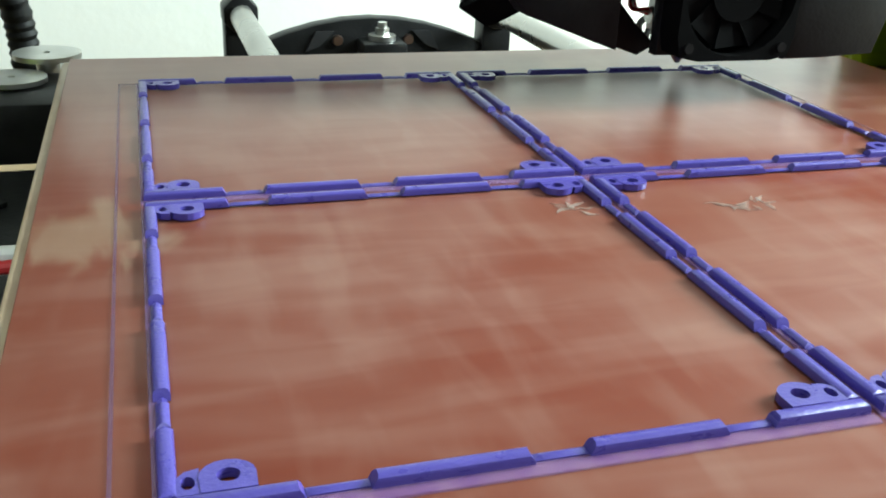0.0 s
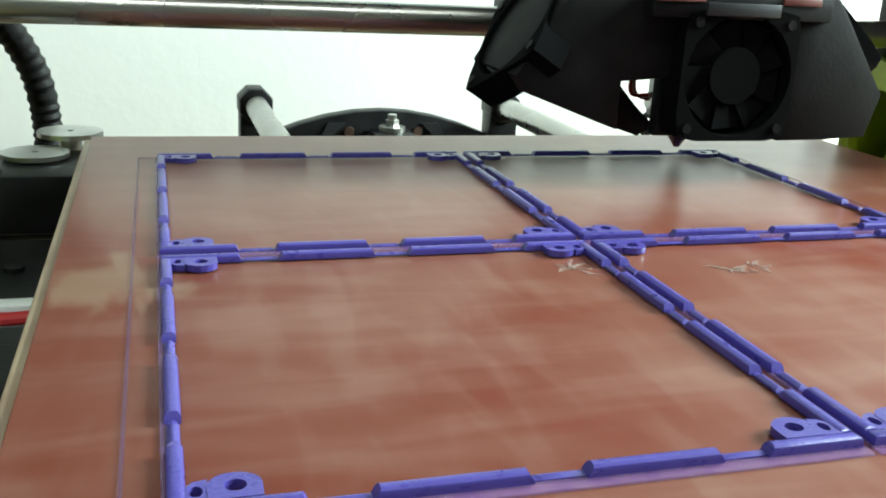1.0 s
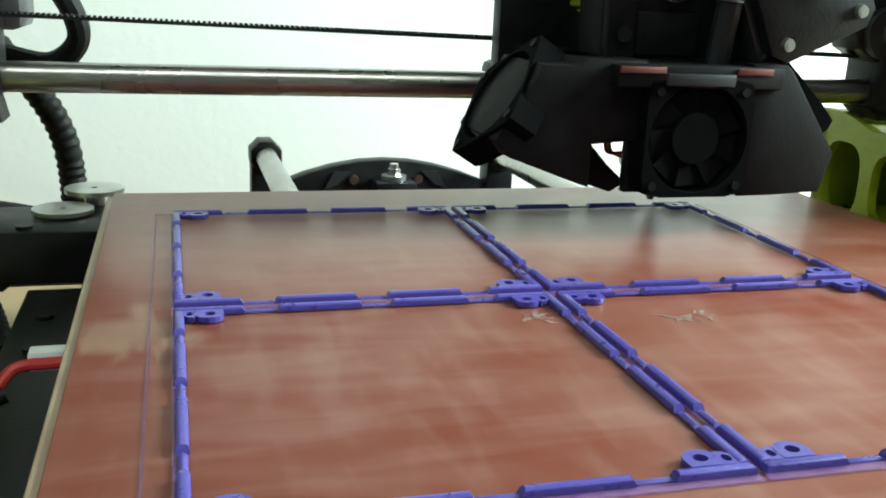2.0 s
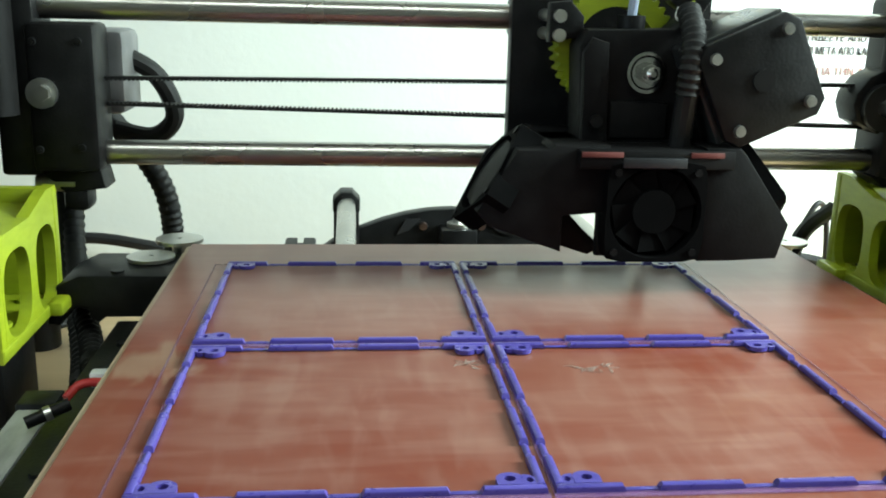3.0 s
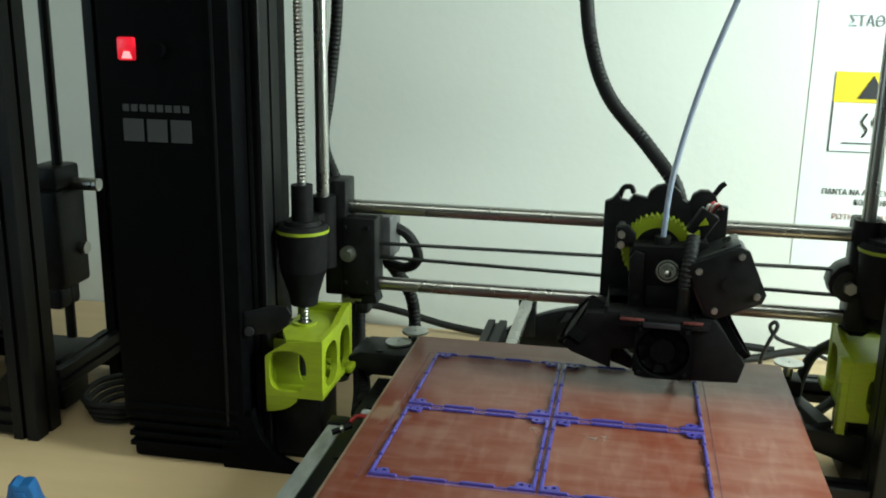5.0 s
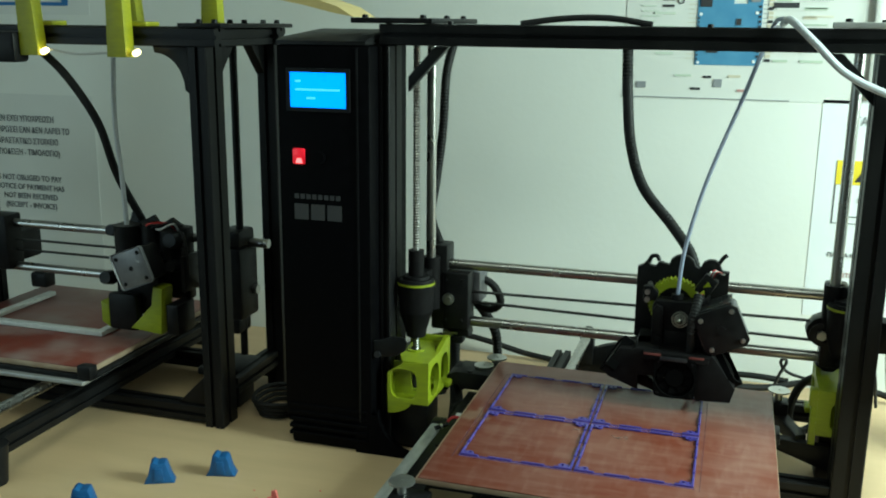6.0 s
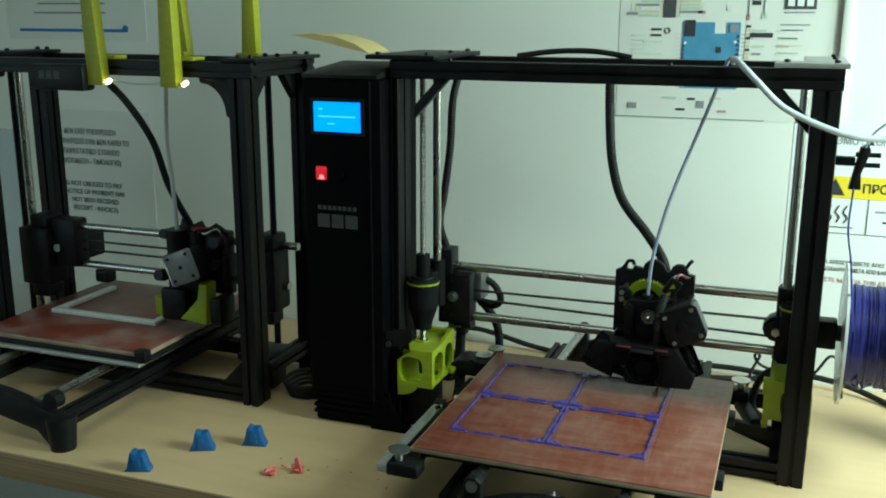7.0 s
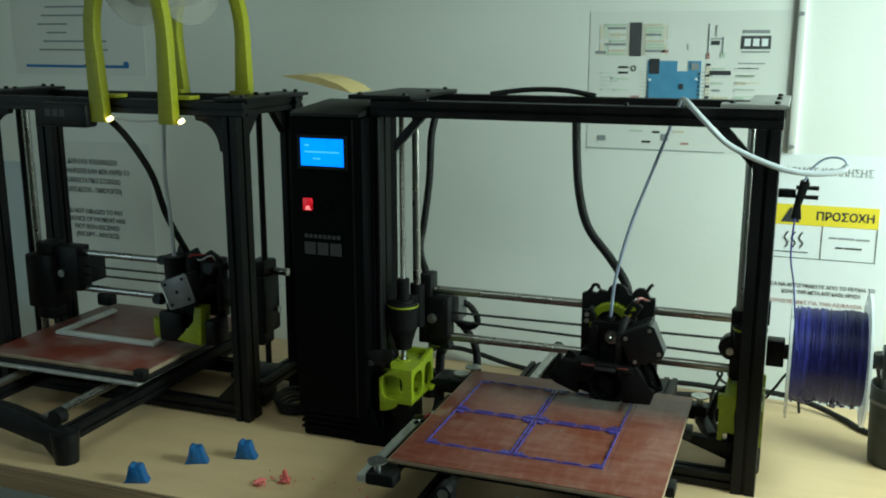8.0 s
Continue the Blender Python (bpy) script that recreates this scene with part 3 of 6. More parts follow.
# ---- control tower, part of the printer ----
def build_tower():
    x0, x1, y0, y1 = -0.366, -0.2635, 0.036, 0.150
    bm = box(bm_new(), x0, x1, y0, y1, -0.048, 0.3565, 0.003)
    tw = part("control_tower", bm, TOWER, P1, "tall matt black control box")
    part("tower_base", box(bm_new(), x0 + 0.004, x1 - 0.002, y0 + 0.004, y1, TABLE_Z, -0.0482, 0.004), TOWER, tw)
    part("tower_lid", prism(bm_new(), [(y0, 0.357), (y1, 0.357), (y1, 0.372), (y0 + 0.012, 0.364), (y0, 0.361)], "yz", x0, x1 - 0.004, 0.001), BLACK, tw)
    # louvres at the foot
    for k in range(5):
        z = -0.034 - k * 0.0085
        part("vent_slat", box(bm_new(), x0 + 0.004, x1 - 0.006, y0 - 0.0010, y0 + 0.006, z - 0.0022, z + 0.0022, 0.0008), TOWER, tw)
    part("seam", box(bm_new(), x1 - 0.0145, x1 - 0.0125, y0 - 0.0012, y0 + 0.001, -0.045, 0.354), FRAME, tw)
    # display
    sx0, sx1, sz0, sz1 = -0.350, -0.288, 0.294, 0.3295
    fr = bm_new()
    for a in ((sx0 - 0.004, sx1 + 0.004, sz1, sz1 + 0.004), (sx0 - 0.004, sx1 + 0.004, sz0 - 0.004, sz0), (sx0 - 0.004, sx0, sz0, sz1), (sx1, sx1 + 0.004, sz0, sz1)):
        box(fr, a[0], a[1], y0 - 0.003, y0 + 0.001, a[2], a[3])
    d = part("display_bezel", fr, BLACK, tw)
    part("display", box(bm_new(), sx0, sx1, y0 - 0.0015, y0 + 0.001, sz0, sz1), SCREEN, d, "glowing blue display")
    for k, (a, b) in enumerate(((0.006, 0.012), (0.006, 0.055), (0.018, 0.028))):
        z = sz1 - 0.009 - k * 0.0085
        part("display_line", box(bm_new(), sx0 + a, sx0 + b, y0 - 0.0022, y0 - 0.0016, z - 0.0011, z + 0.0011), SCREEN_TXT, d)
    # red lit switch
    sw = part("power_switch", box(bm_new(), -0.349, -0.3355, y0 - 0.003, y0 + 0.002, 0.235, 0.2515, 0.0015), REDLAMP, tw, "glowing red power switch")
    part("switch_mark", prism(bm_new(), [(-0.345, 0.2365), (-0.337, 0.2365), (-0.339, 0.2415), (-0.343, 0.2415)], "xz", y0 - 0.0038, y0 - 0.003), REDLAMP2, sw)
    part("encoder_knob", cyl(bm_new(), (-0.318, y0 + 0.001, 0.243), (-0.318, y0 - 0.006, 0.243), 0.006, 20), TOWER, tw)
    # maker's mark as plain blocks
    for k in range(8):
        x = -0.3485 + k * 0.0067
        part("mark_bar", box(bm_new(), x, x + 0.0048, y0 - 0.0006, y0 + 0.0004, 0.1985, 0.2035), LOGO, tw)
    for x, w in ((-0.349, 0.016), (-0.330, 0.0155), (-0.3115, 0.016)):
        part("mark_block", box(bm_new(), x, x + w, y0 - 0.0006, y0 + 0.0004, 0.1765, 0.1930), LOGO, tw)
    # curved foot bracket towards the bed
    pts = [(x1 - 0.02, -0.036), (x1 + 0.004, -0.036)]
    for i in range(9):
        a = math.radians(180 + 80 * i / 8)
        pts.append((x1 + 0.052 + 0.046 * math.cos(a), -0.030 + 0.046 * math.sin(a)))
    pts += [(x1 + 0.068, TABLE_Z), (x1 - 0.02, TABLE_Z)]
    part("foot_bracket", prism(bm_new(), pts, "xz", y0 + 0.001, y0 + 0.009, 0.001), TOWER, tw)
    part("side_flap", prism(bm_new(), [(x1, 0.029), (-0.236, 0.034), (-0.227, 0.041), (-0.2245, 0.049), (-0.228, 0.055), (-0.240, 0.0555), (x1, 0.048)], "xz", y0 + 0.004, y0 + 0.0075, 0.0010), BLACK, tw)
    part("flap_bolt", cyl(bm_new(), (-0.258, y0 + 0.004, 0.034), (-0.258, y0 + 0.0015, 0.034), 0.0035, 14), SHADE, tw)
    part("side_channel", box(bm_new(), x1, x1 + 0.003, y0 + 0.03, y0 + 0.055, -0.03, 0.35, 0.001), FRAME, tw)


build_tower()


# ---- vertical drive ----
def motor_mount(s):
    """The lime green block that holds a vertical drive motor; s: -1 or 1 for the side."""
    f = (lambda x: x) if s < 0 else (lambda x: mirrored(x) + 0.0135)
    dy = 0.0 if s < 0 else 0.052
    hx, hy = (-0.2310, 0.088) if s < 0 else (f(-0.2405), 0.138)
    y0, y1 = 0.048 + dy, 0.127 + dy
    bm = bm_new()
    # front face: a rim with a chamfered upper corner round a recessed back with an oval slot
    holed(bm, [(f(-0.250), -0.0215), (f(-0.2036), -0.0215), (f(-0.2036), 0.0270), (f(-0.2330), 0.0235), (f(-0.250), 0.0115)], "xz", y0, y0 + 0.0060, (f(-0.2318), 0.0000, 0.0152, 0.0170), 3.2)
    xa, xb = sorted((f(-0.2475), f(-0.207)))
    holed(bm, [(xa, -0.0205), (xb, -0.0205), (xb, 0.0205), (xa, 0.0205)], "xz", y0 + 0.0130, y0 + 0.0160, (f(-0.2228), 0.0020, 0.0046, 0.0135), 3.0)
    # side wall towards the bed with two rounded openings, higher at the back
    xa, xb = sorted((f(-0.2085), f(-0.2035)))
    ym = y0 + 0.041
    holed(bm, [(y0 + 0.0052, -0.0214), (ym, -0.0214), (ym, 0.0269), (y0 + 0.0052, 0.0269)], "yz", xa, xb, (y0 + 0.0225, 0.0012, 0.0155, 0.0172), 3.0)
    holed(bm, [(ym, -0.0214), (y1, -0.0214), (y1, 0.0335), (y1 - 0.014, 0.0335), (ym, 0.0269)], "yz", xa, xb, (ym + 0.0185, 0.0012, 0.0135, 0.0180), 3.0)
    # outer wall and the chamfer above it
    xa, xb = sorted((f(-0.2500), f(-0.2460)))
    prism(bm, [(y0 + 0.005, -0.0213), (y1, -0.0213), (y1, 0.0103), (y0 + 0.005, 0.0103)], "yz", xa, xb, 0.0006)
    prism(bm, [(f(-0.2500), 0.0095), (f(-0.2330), 0.0234), (f(-0.2330), 0.0190), (f(-0.2462), 0.0080)], "xz", y0 + 0.0055, y1 - 0.001)
    # top with the hole for the screw, floor and back
    xa, xb = sorted((f(-0.2430), f(-0.2042)))
    holed(bm, [(xa + (0.010 if s < 0 else 0), y0 + 0.0010), (xb - (0.010 if s > 0 else 0), y0 + 0.0010), (xb, y0 + 0.022), (xb, y1 - 0.002), (xa, y1 - 0.002), (xa, y0 + 0.022)], "xy", 0.0212, 0.0262, (hx, hy, 0.0062, 0.0062), 2.0)
    xa, xb = sorted((f(-0.2495), f(-0.2030)))
    box(bm, xa, xb, y0 + 0.0004, y1 - 0.0004, -0.0211, -0.0160, 0.0006)
    box(bm, xa, xb, y1 - 0.005, y1 + 0.0004, -0.0212, 0.0330, 0.0010)
    # drooping corner that sweeps up into the lower edge
    pts = [(f(-0.250), -0.0205), (f(-0.250), -0.0350), (f(-0.2485), -0.0350)]
    for i in range(1, 9):
        a = math.pi * i / 16
        pts.append((f(-0.2485 + 0.024 * math.sin(a)), -0.0350 + 0.0130 * (1 - math.cos(a)) ** 0.8))
    pts += [(f(-0.2040), -0.0217), (f(-0.2040), -0.0205)]
    prism(bm, pts, "xz", y0 + 0.0003, y0 + 0.0058, 0.0003)
    # raised rim round the screw, and a foot at the side
    ring(bm, (hx, hy, 0.0268), "z", 0.0060, 0.0098, 0.0022, 28)
    xa, xb = sorted((f(-0.2045), f(-0.1975)))
    box(bm, xa, xb, y1 - 0.022, y1, -0.0213, -0.0150, 0.0015)
    if s > 0:
        box(bm, f(-0.2037) - 0.0075, f(-0.2037) + 0.001, y0 + 0.001, y0 + 0.012, 0.0085, 0.0262, 0.0008)
        box(bm, f(-0.2037) - 0.0055, f(-0.2037) + 0.001, y0 + 0.001, y0 + 0.012, -0.034, 0.0088, 0.0008)
    for yy in (y0 + 0.030, y0 + 0.064):
        ring(bm, (f(-0.2145), yy, -0.0156), "z", 0.0020, 0.0046, 0.0016, 18)
    mm = part("motor_mount", bm, LIME, P1, "lime green printed motor mount")
    for yy in (y0 + 0.030, y0 + 0.064):
        part("bolt", cyl(bm_new(), (f(-0.2145), yy, -0.0160), (f(-0.2145), yy, -0.0142), 0.0024, 12), BLACK, mm)
    part("coupling", cyl(bm_new(), (hx, hy, -0.0160), (hx, hy, 0.020), 0.0080, 20), RUBBER, mm)
    part("bearing", ring(bm_new(), (hx, hy, 0.0262), "z", 0.0042, 0.0058, 0.0020, 24), BLACK, mm)
    # motor under the mount
    xa, xb = sorted((f(-0.250), f(-0.209)))
    part("motor", box(bm_new(), xa, xb, 0.062 + dy, 0.104 + dy, TABLE_Z + 0.004, -0.0217, 0.004), BLACK, mm, "black stepper motor")
    part("motor_foot", box(bm_new(), xa + 0.004, xb - 0.004, 0.066 + dy, 0.10 + dy, TABLE_Z, TABLE_Z + 0.0042, 0.001), BLACK, mm)
    return hx, hy


def screw_thread(bm, x, y, z0, z1, r, pitch):
    """A threaded rod: rings that swell and shrink along its height."""
    n = int((z1 - z0) / pitch)
    rows = []
    for i in range(2 * n + 1):
        rr = r if i % 2 else r * 0.80
        rows.append([bm.verts.new((x + rr * math.cos(2 * math.pi * k / 12), y + rr * math.sin(2 * math.pi * k / 12), z0 + (z1 - z0) * i / (2 * n))) for k in range(12)])
    for a, b in zip(rows, rows[1:]):
        for k in range(12):
            bm.faces.new((a[k], a[(k + 1) % 12], b[(k + 1) % 12], b[k]))
    bm.faces.new(rows[0][::-1])
    bm.faces.new(rows[-1])
    return bm


for s in (-1, 1):
    hx, hy = motor_mount(s)
    f = (lambda x: x) if s < 0 else mirrored
    sy = 0.020 if s > 0 else 0.0
    part("lead_screw", screw_thread(bm_new(), hx, hy, 0.0202, 0.3568, 0.0040, 0.003), SCREW, P1, "threaded steel lead screw")
    part("vertical_rod", cyl(bm_new(), (f(-0.2265), 0.126 + sy, 0.0700), (f(-0.2265), 0.126 + sy, 0.3568), 0.0054, 20), STEEL, P1)
    # sliding housing
    hc, hd = (hx, hy) if s < 0 else (f(-0.2405), 0.138)
    bm = cyl(bm_new(), (hc, hd, 0.0720), (hc, hd, 0.1025), 0.0186, 30, 0.0200)
    cyl(bm, (hc, hd, 0.0520), (hc, hd, 0.0722), 0.0122, 28, 0.0186)
    cyl(bm, (hx, hy, 0.0430), (hc, hd, 0.0522), 0.0108, 26, 0.0122)
    cyl(bm, (hc, hd, 0.1053), (hc, hd, 0.1088), 0.0206, 30, 0.0185)
    cyl(bm, (hc, hd, 0.1086), (hc, hd, 0.1120), 0.0150, 26, 0.0140)
    cyl(bm, (hx, hy, 0.1115), (hx, hy, 0.1400), 0.0086, 22)
    cyl(bm, (f(-0.2265), 0.128 + sy, 0.0640), (f(-0.2265), 0.128 + sy, 0.1240), 0.0100, 22)
    a, b = sorted((hc, f(-0.2265)))
    box(bm, a - 0.004, b + 0.004, min(hd, 0.128 + sy), 0.129 + sy, 0.070, 0.112, 0.002)
    hs = part("sliding_housing", bm, DARK, P1)
    part("housing_ring", cyl(bm_new(), (hc, hd, 0.1027), (hc, hd, 0.1051), 0.0209, 32), LIME, hs, "thin lime green ring")

# ---- the crossbeam ----
for z in (0.1105, 0.0440):
    part("cross_rod", cyl(bm_new(), (-0.232, 0.155, z), (0.204, 0.155, z), 0.0058, 24), STEEL, P1, "brushed steel cross rod")


def toothed(bm, x0, x1, y, z0, z1, up):
    a, b = Vector((x0, y, z0)), Vector((x1, y, z1))
    n = int((b - a).length / 0.002)
    vs = []
    t = 0.0006
    for side in (-0.003, 0.003):
        vs.append([bm.verts.new((a.x, y + side, a.z + t)), bm.verts.new((b.x, y + side, b.z + t)), bm.verts.new((b.x, y + side, b.z - t)), bm.verts.new((a.x, y + side, a.z - t))])
    for k in range(4):
        bm.faces.new((vs[0][k], vs[0][(k + 1) % 4], vs[1][(k + 1) % 4], vs[1][k]))
    bm.faces.new(vs[0][::-1])
    bm.faces.new(vs[1])
    for i in range(n):
        c = a.lerp(b, (i + 0.5) / n)
        zz = c.z + (t + 0.0003) * up
        box(bm, c.x - 0.0005, c.x + 0.0005, y - 0.003, y + 0.003, zz - 0.0004, zz + 0.0004)
    return bm


part("drive_belt", toothed(bm_new(), -0.200, 0.186, 0.158, 0.0785, 0.0815, -1), RUBBER, P1)
part("drive_belt", toothed(bm_new(), -0.200, 0.186, 0.158, 0.0665, 0.0600, 1), RUBBER, P1)


def build_cross_ends():
    bm = box(bm_new(), -0.2165, -0.186, 0.140, 0.168, 0.0365, 0.1035, 0.003)
    box(bm, -0.231, -0.212, 0.142, 0.170, 0.0345, 0.134, 0.002)
    prism(bm, [(-0.216, 0.037), (-0.188, 0.037), (-0.186, 0.028), (-0.205, 0.026)], "xz", 0.146, 0.166, 0.001)
    e = part("cross_end_block", bm, BLACK, P1)
    part("motor", box(bm_new(), -0.2195, -0.1795, 0.1685, 0.205, 0.060, 0.100, 0.004), MOTOR, e, "grey stepper motor")
    bm = cyl(bm_new(), (-0.2095, 0.140, 0.0725), (-0.2095, 0.1375, 0.0725), 0.0068, 24)
    cyl(bm, (-0.2085, 0.1378, 0.0728), (-0.2085, 0.134, 0.0728), 0.0036, 6)
    part("washer_nut", bm, SILVER, e)
    for x, z in ((-0.2125, 0.095), (-0.193, 0.0955), (-0.194, 0.048), (-0.2125, 0.047)):
        screw_head(e, x, 0.140, z, "y", 0.0019, 0.001, FRAME)
    bm = cyl(bm_new(), (-0.218, 0.150, 0.030), (-0.200, 0.150, 0.030), 0.0042, 14)
    part("end_stop", bm, SILVER, e)
    part("end_stop_body", box(bm_new(), -0.206, -0.194, 0.146, 0.162, 0.017, 0.028, 0.003), BLACK, e)
    # idler side
    bm = box(bm_new(), 0.190, 0.2125, 0.142, 0.170, 0.036, 0.124, 0.003)
    prism(bm, [(0.190, 0.058), (0.190, 0.090), (0.182, 0.086), (0.176, 0.078), (0.175, 0.072), (0.178, 0.064)], "xz", 0.146, 0.166, 0.001)
    prism(bm, [(0.188, 0.037), (0.212, 0.037), (0.205, 0.031), (0.196, 0.031)], "xz", 0.146, 0.166, 0.001)
    e2 = part("cross_end_block", bm, BLACK, P1)
    bm = cyl(bm_new(), (0.190, 0.1458, 0.0715), (0.190, 0.141, 0.0715), 0.0118, 28)
    part("idler_pulley", bm, RUBBER, e2)
    part("idler_bolt", cyl(bm_new(), (0.190, 0.1412, 0.0715), (0.190, 0.136, 0.0715), 0.005, 6), SILVER, e2)


build_cross_ends()


# ---- the print head ----
def gear_mesh(c, r, teeth, y0, y1, hole):
    bm = bm_new()
    out = []
    for i in range(teeth * 4):
        a = 2 * math.pi * i / (teeth * 4)
        rr = r if i % 4 in (1, 2) else r - 0.0020
        out.append((c[0] + rr * math.cos(a), c[1] + rr * math.sin(a)))
    inn = [(c[0] + hole * math.cos(2 * math.pi * i / (teeth * 4)), c[1] + hole * math.sin(2 * math.pi * i / (teeth * 4))) for i in range(teeth * 4)]
    rows = [[bm.verts.new((u, y, v)) for u, v in pts] for pts, y in ((out, y0), (out, y1), (inn, y1), (inn, y0))]
    n = teeth * 4
    for k in range(4):
        for i in range(n):
            bm.faces.new((rows[k][i], rows[k][(i + 1) % n], rows[(k + 1) % 4][(i + 1) % n], rows[(k + 1) % 4][i]))
    bmesh.ops.recalc_face_normals(bm, faces=bm.faces)
    return bm


def fan(parent, centre, turn, size=0.04, disc=None):
    """A square box fan, its face towards the local -y."""
    h = size / 2
    bm = bm_new()
    n = 28
    # square frame with a round opening
    sq = []
    for i in range(n):
        a = 2 * math.pi * (i + 0.5) / n
        k = h / max(abs(math.cos(a)), abs(math.sin(a)))
        k = min(k, h * 1.32)
        sq.append((k * math.cos(a), k * math.sin(a)))
    ro = size * 0.465
    ci = [(ro * math.cos(2 * math.pi * (i + 0.5) / n), ro * math.sin(2 * math.pi * (i + 0.5) / n)) for i in range(n)]
    rows = [[bm.verts.new((u, y, v)) for u, v in p] for p, y in ((sq, 0), (sq, 0.011), (ci, 0.011), (ci, 0))]
    for k in range(4):
        for i in range(n):
            bm.faces.new((rows[k][i], rows[k][(i + 1) % n], rows[(k + 1) % 4][(i + 1) % n], rows[(k + 1) % 4][i]))
    bmesh.ops.recalc_face_normals(bm, faces=bm.faces)
    m = Matrix.Translation(centre) @ turn
    bmesh.ops.transform(bm, matrix=m, verts=bm.verts)
    fr = part("fan", bm, ROTOR, parent, "small square cooling fan")
    bm = cyl(bm_new(), (0, 0.002, 0), (0, 0.010, 0), size * 0.22, 24)
    for k in range(9):
        a = 2 * math.pi * k / 9
        w = 0.72
        pts = [Vector((size * 0.2 * math.cos(a), 0.0035, size * 0.2 * math.sin(a))), Vector((size * 0.44 * math.cos(a + 0.2), 0.0025, size * 0.44 * math.sin(a + 0.2))),
               Vector((size * 0.44 * math.cos(a + 0.2 + w), 0.0045, size * 0.44 * math.sin(a + 0.2 + w))), Vector((size * 0.2 * math.cos(a + w), 0.0048, size * 0.2 * math.sin(a + w)))]
        v1 = [bm.verts.new(p) for p in pts]
        v2 = [bm.verts.new(p + Vector((0, 0.0008, 0))) for p in pts]
        bm.faces.new(v1)
        bm.faces.new(v2[::-1])
        for i in range(4):
            bm.faces.new((v1[i], v2[i], v2[(i + 1) % 4], v1[(i + 1) % 4]))
    bmesh.ops.transform(bm, matrix=m, verts=bm.verts)
    part("fan_rotor", bm, disc or ROTOR, parent)
    for sx in (-1, 1):
        for sz in (-1, 1):
            p = m @ Vector((sx * h * 0.8, 0.0005, sz * h * 0.8))
            d = m.to_3x3() @ Vector((0, -1, 0))
            part("bolt", cyl(bm_new(), p, p + d * 0.0012, 0.0016, 10), DARK, parent)
    return fr


def build_head():
    x = HX
    # carriage plate with a scalloped top
    pts = [(x - 0.047, 0.052), (x - 0.047, 0.129), (x - 0.0415, 0.1315), (x - 0.037, 0.137), (x - 0.034, 0.1315), (x - 0.0285, 0.1305), (x - 0.025, 0.136)]
    for i in range(7):
        a = math.pi * (1 - i / 6)
        pts.append((x - 0.001 + 0.0135 * math.cos(a), 0.1335 + 0.0115 * math.sin(a)))
    pts += [(x + 0.016, 0.1315)]
    for i in range(6):
        a = math.pi * (1 - i / 5)
        pts.append((x + 0.0285 + 0.0105 * math.cos(a), 0.1325 + 0.0095 * math.sin(a)))
    pts += [(x + 0.0405, 0.1305), (x + 0.047, 0.1295), (x + 0.047, 0.052)]
    bm = prism(bm_new(), pts, "xz", 0.138, 0.1475, 0.001)
    head = part("print_head", bm, BLACK, P1, "black print head with a lime green gear and angled fans")
    for z in (0.1105, 0.044):
        for xx in (x - 0.03, x + 0.03):
            part("bearing_block", box(bm_new(), xx - 0.015, xx + 0.015, 0.1478, 0.167, z - 0.010, z + 0.010, 0.003), BLACK, head)
    part("hook", tube(bm_new(), [(x + 0.036, 0.143, 0.138), (x + 0.040, 0.141, 0.145), (x + 0.0435, 0.141, 0.148)], 0.0022), BLACK, head)
    part("hook", tube(bm_new(), [(x - 0.036, 0.143, 0.133), (x - 0.033, 0.141, 0.1405), (x - 0.0275, 0.141, 0.1415), (x - 0.025, 0.141, 0.137)], 0.0022), BLACK, head)
    # gear
    part("large_gear", gear_mesh((x - 0.005, 0.0990), 0.0272, 40, 0.112, 0.124, 0.0175), LIME, head, "toothed lime green gear")
    # extruder body in front of the gear
    bm = prism(bm_new(), [(x - 0.024, 0.054), (x - 0.026, 0.100), (x - 0.023, 0.107), (x + 0.014, 0.108), (x + 0.020, 0.113), (x + 0.030, 0.112), (x + 0.030, 0.054)], "xz", 0.090, 0.1115, 0.0015)
    box(bm, x - 0.020, x + 0.030, 0.1116, 0.1378, 0.054, 0.088, 0.001)
    ext = part("extruder_body", bm, DARK, head)
    part("idler_arm", prism(bm_new(), [(x - 0.0245, 0.060), (x - 0.0255, 0.098), (x - 0.0215, 0.104), (x - 0.0150, 0.102), (x - 0.0135, 0.060)], "xz", 0.0845, 0.0898, 0.001), DARK, head)
    part("idler_bolt", cyl(bm_new(), (x - 0.019, 0.0845, 0.070), (x - 0.019, 0.0825, 0.070), 0.0028, 12), FRAME, head)
    part("body_rib", box(bm_new(), x - 0.0125, x + 0.0125, 0.0870, 0.0898, 0.0625, 0.0780, 0.001), DARK, head)
    for zz in (0.060, 0.098):
        screw_head(head, x + 0.0262, 0.0898, zz, "y", 0.0022, 0.0015, FRAME)
    part("filament_guide", cyl(bm_new(), (x - 0.002, 0.101, 0.107), (x - 0.002, 0.101, 0.113), 0.006, 18), BLACK, head)
    bm = cyl(bm_new(), (x + 0.0025, 0.0898, 0.0900), (x + 0.0025, 0.0875, 0.0900), 0.0064, 26)
    cyl(bm, (x + 0.0025, 0.0875, 0.0900), (x + 0.0025, 0.0825, 0.0900), 0.0042, 6)
    cyl(bm, (x + 0.0025, 0.0825, 0.0900), (x + 0.0025, 0.0800, 0.0900), 0.0030, 14)
    cyl(bm, (x + 0.0025, 0.0800, 0.0900), (x + 0.0025, 0.0788, 0.0900), 0.0026, 14, 0.0012)
    ring(bm, (x + 0.0025, 0.0885, 0.0900), "y", 0.0072, 0.0086, 0.0022, 28)
    part("gear_bolt", bm, CHROME, head, "bright washer and nut")
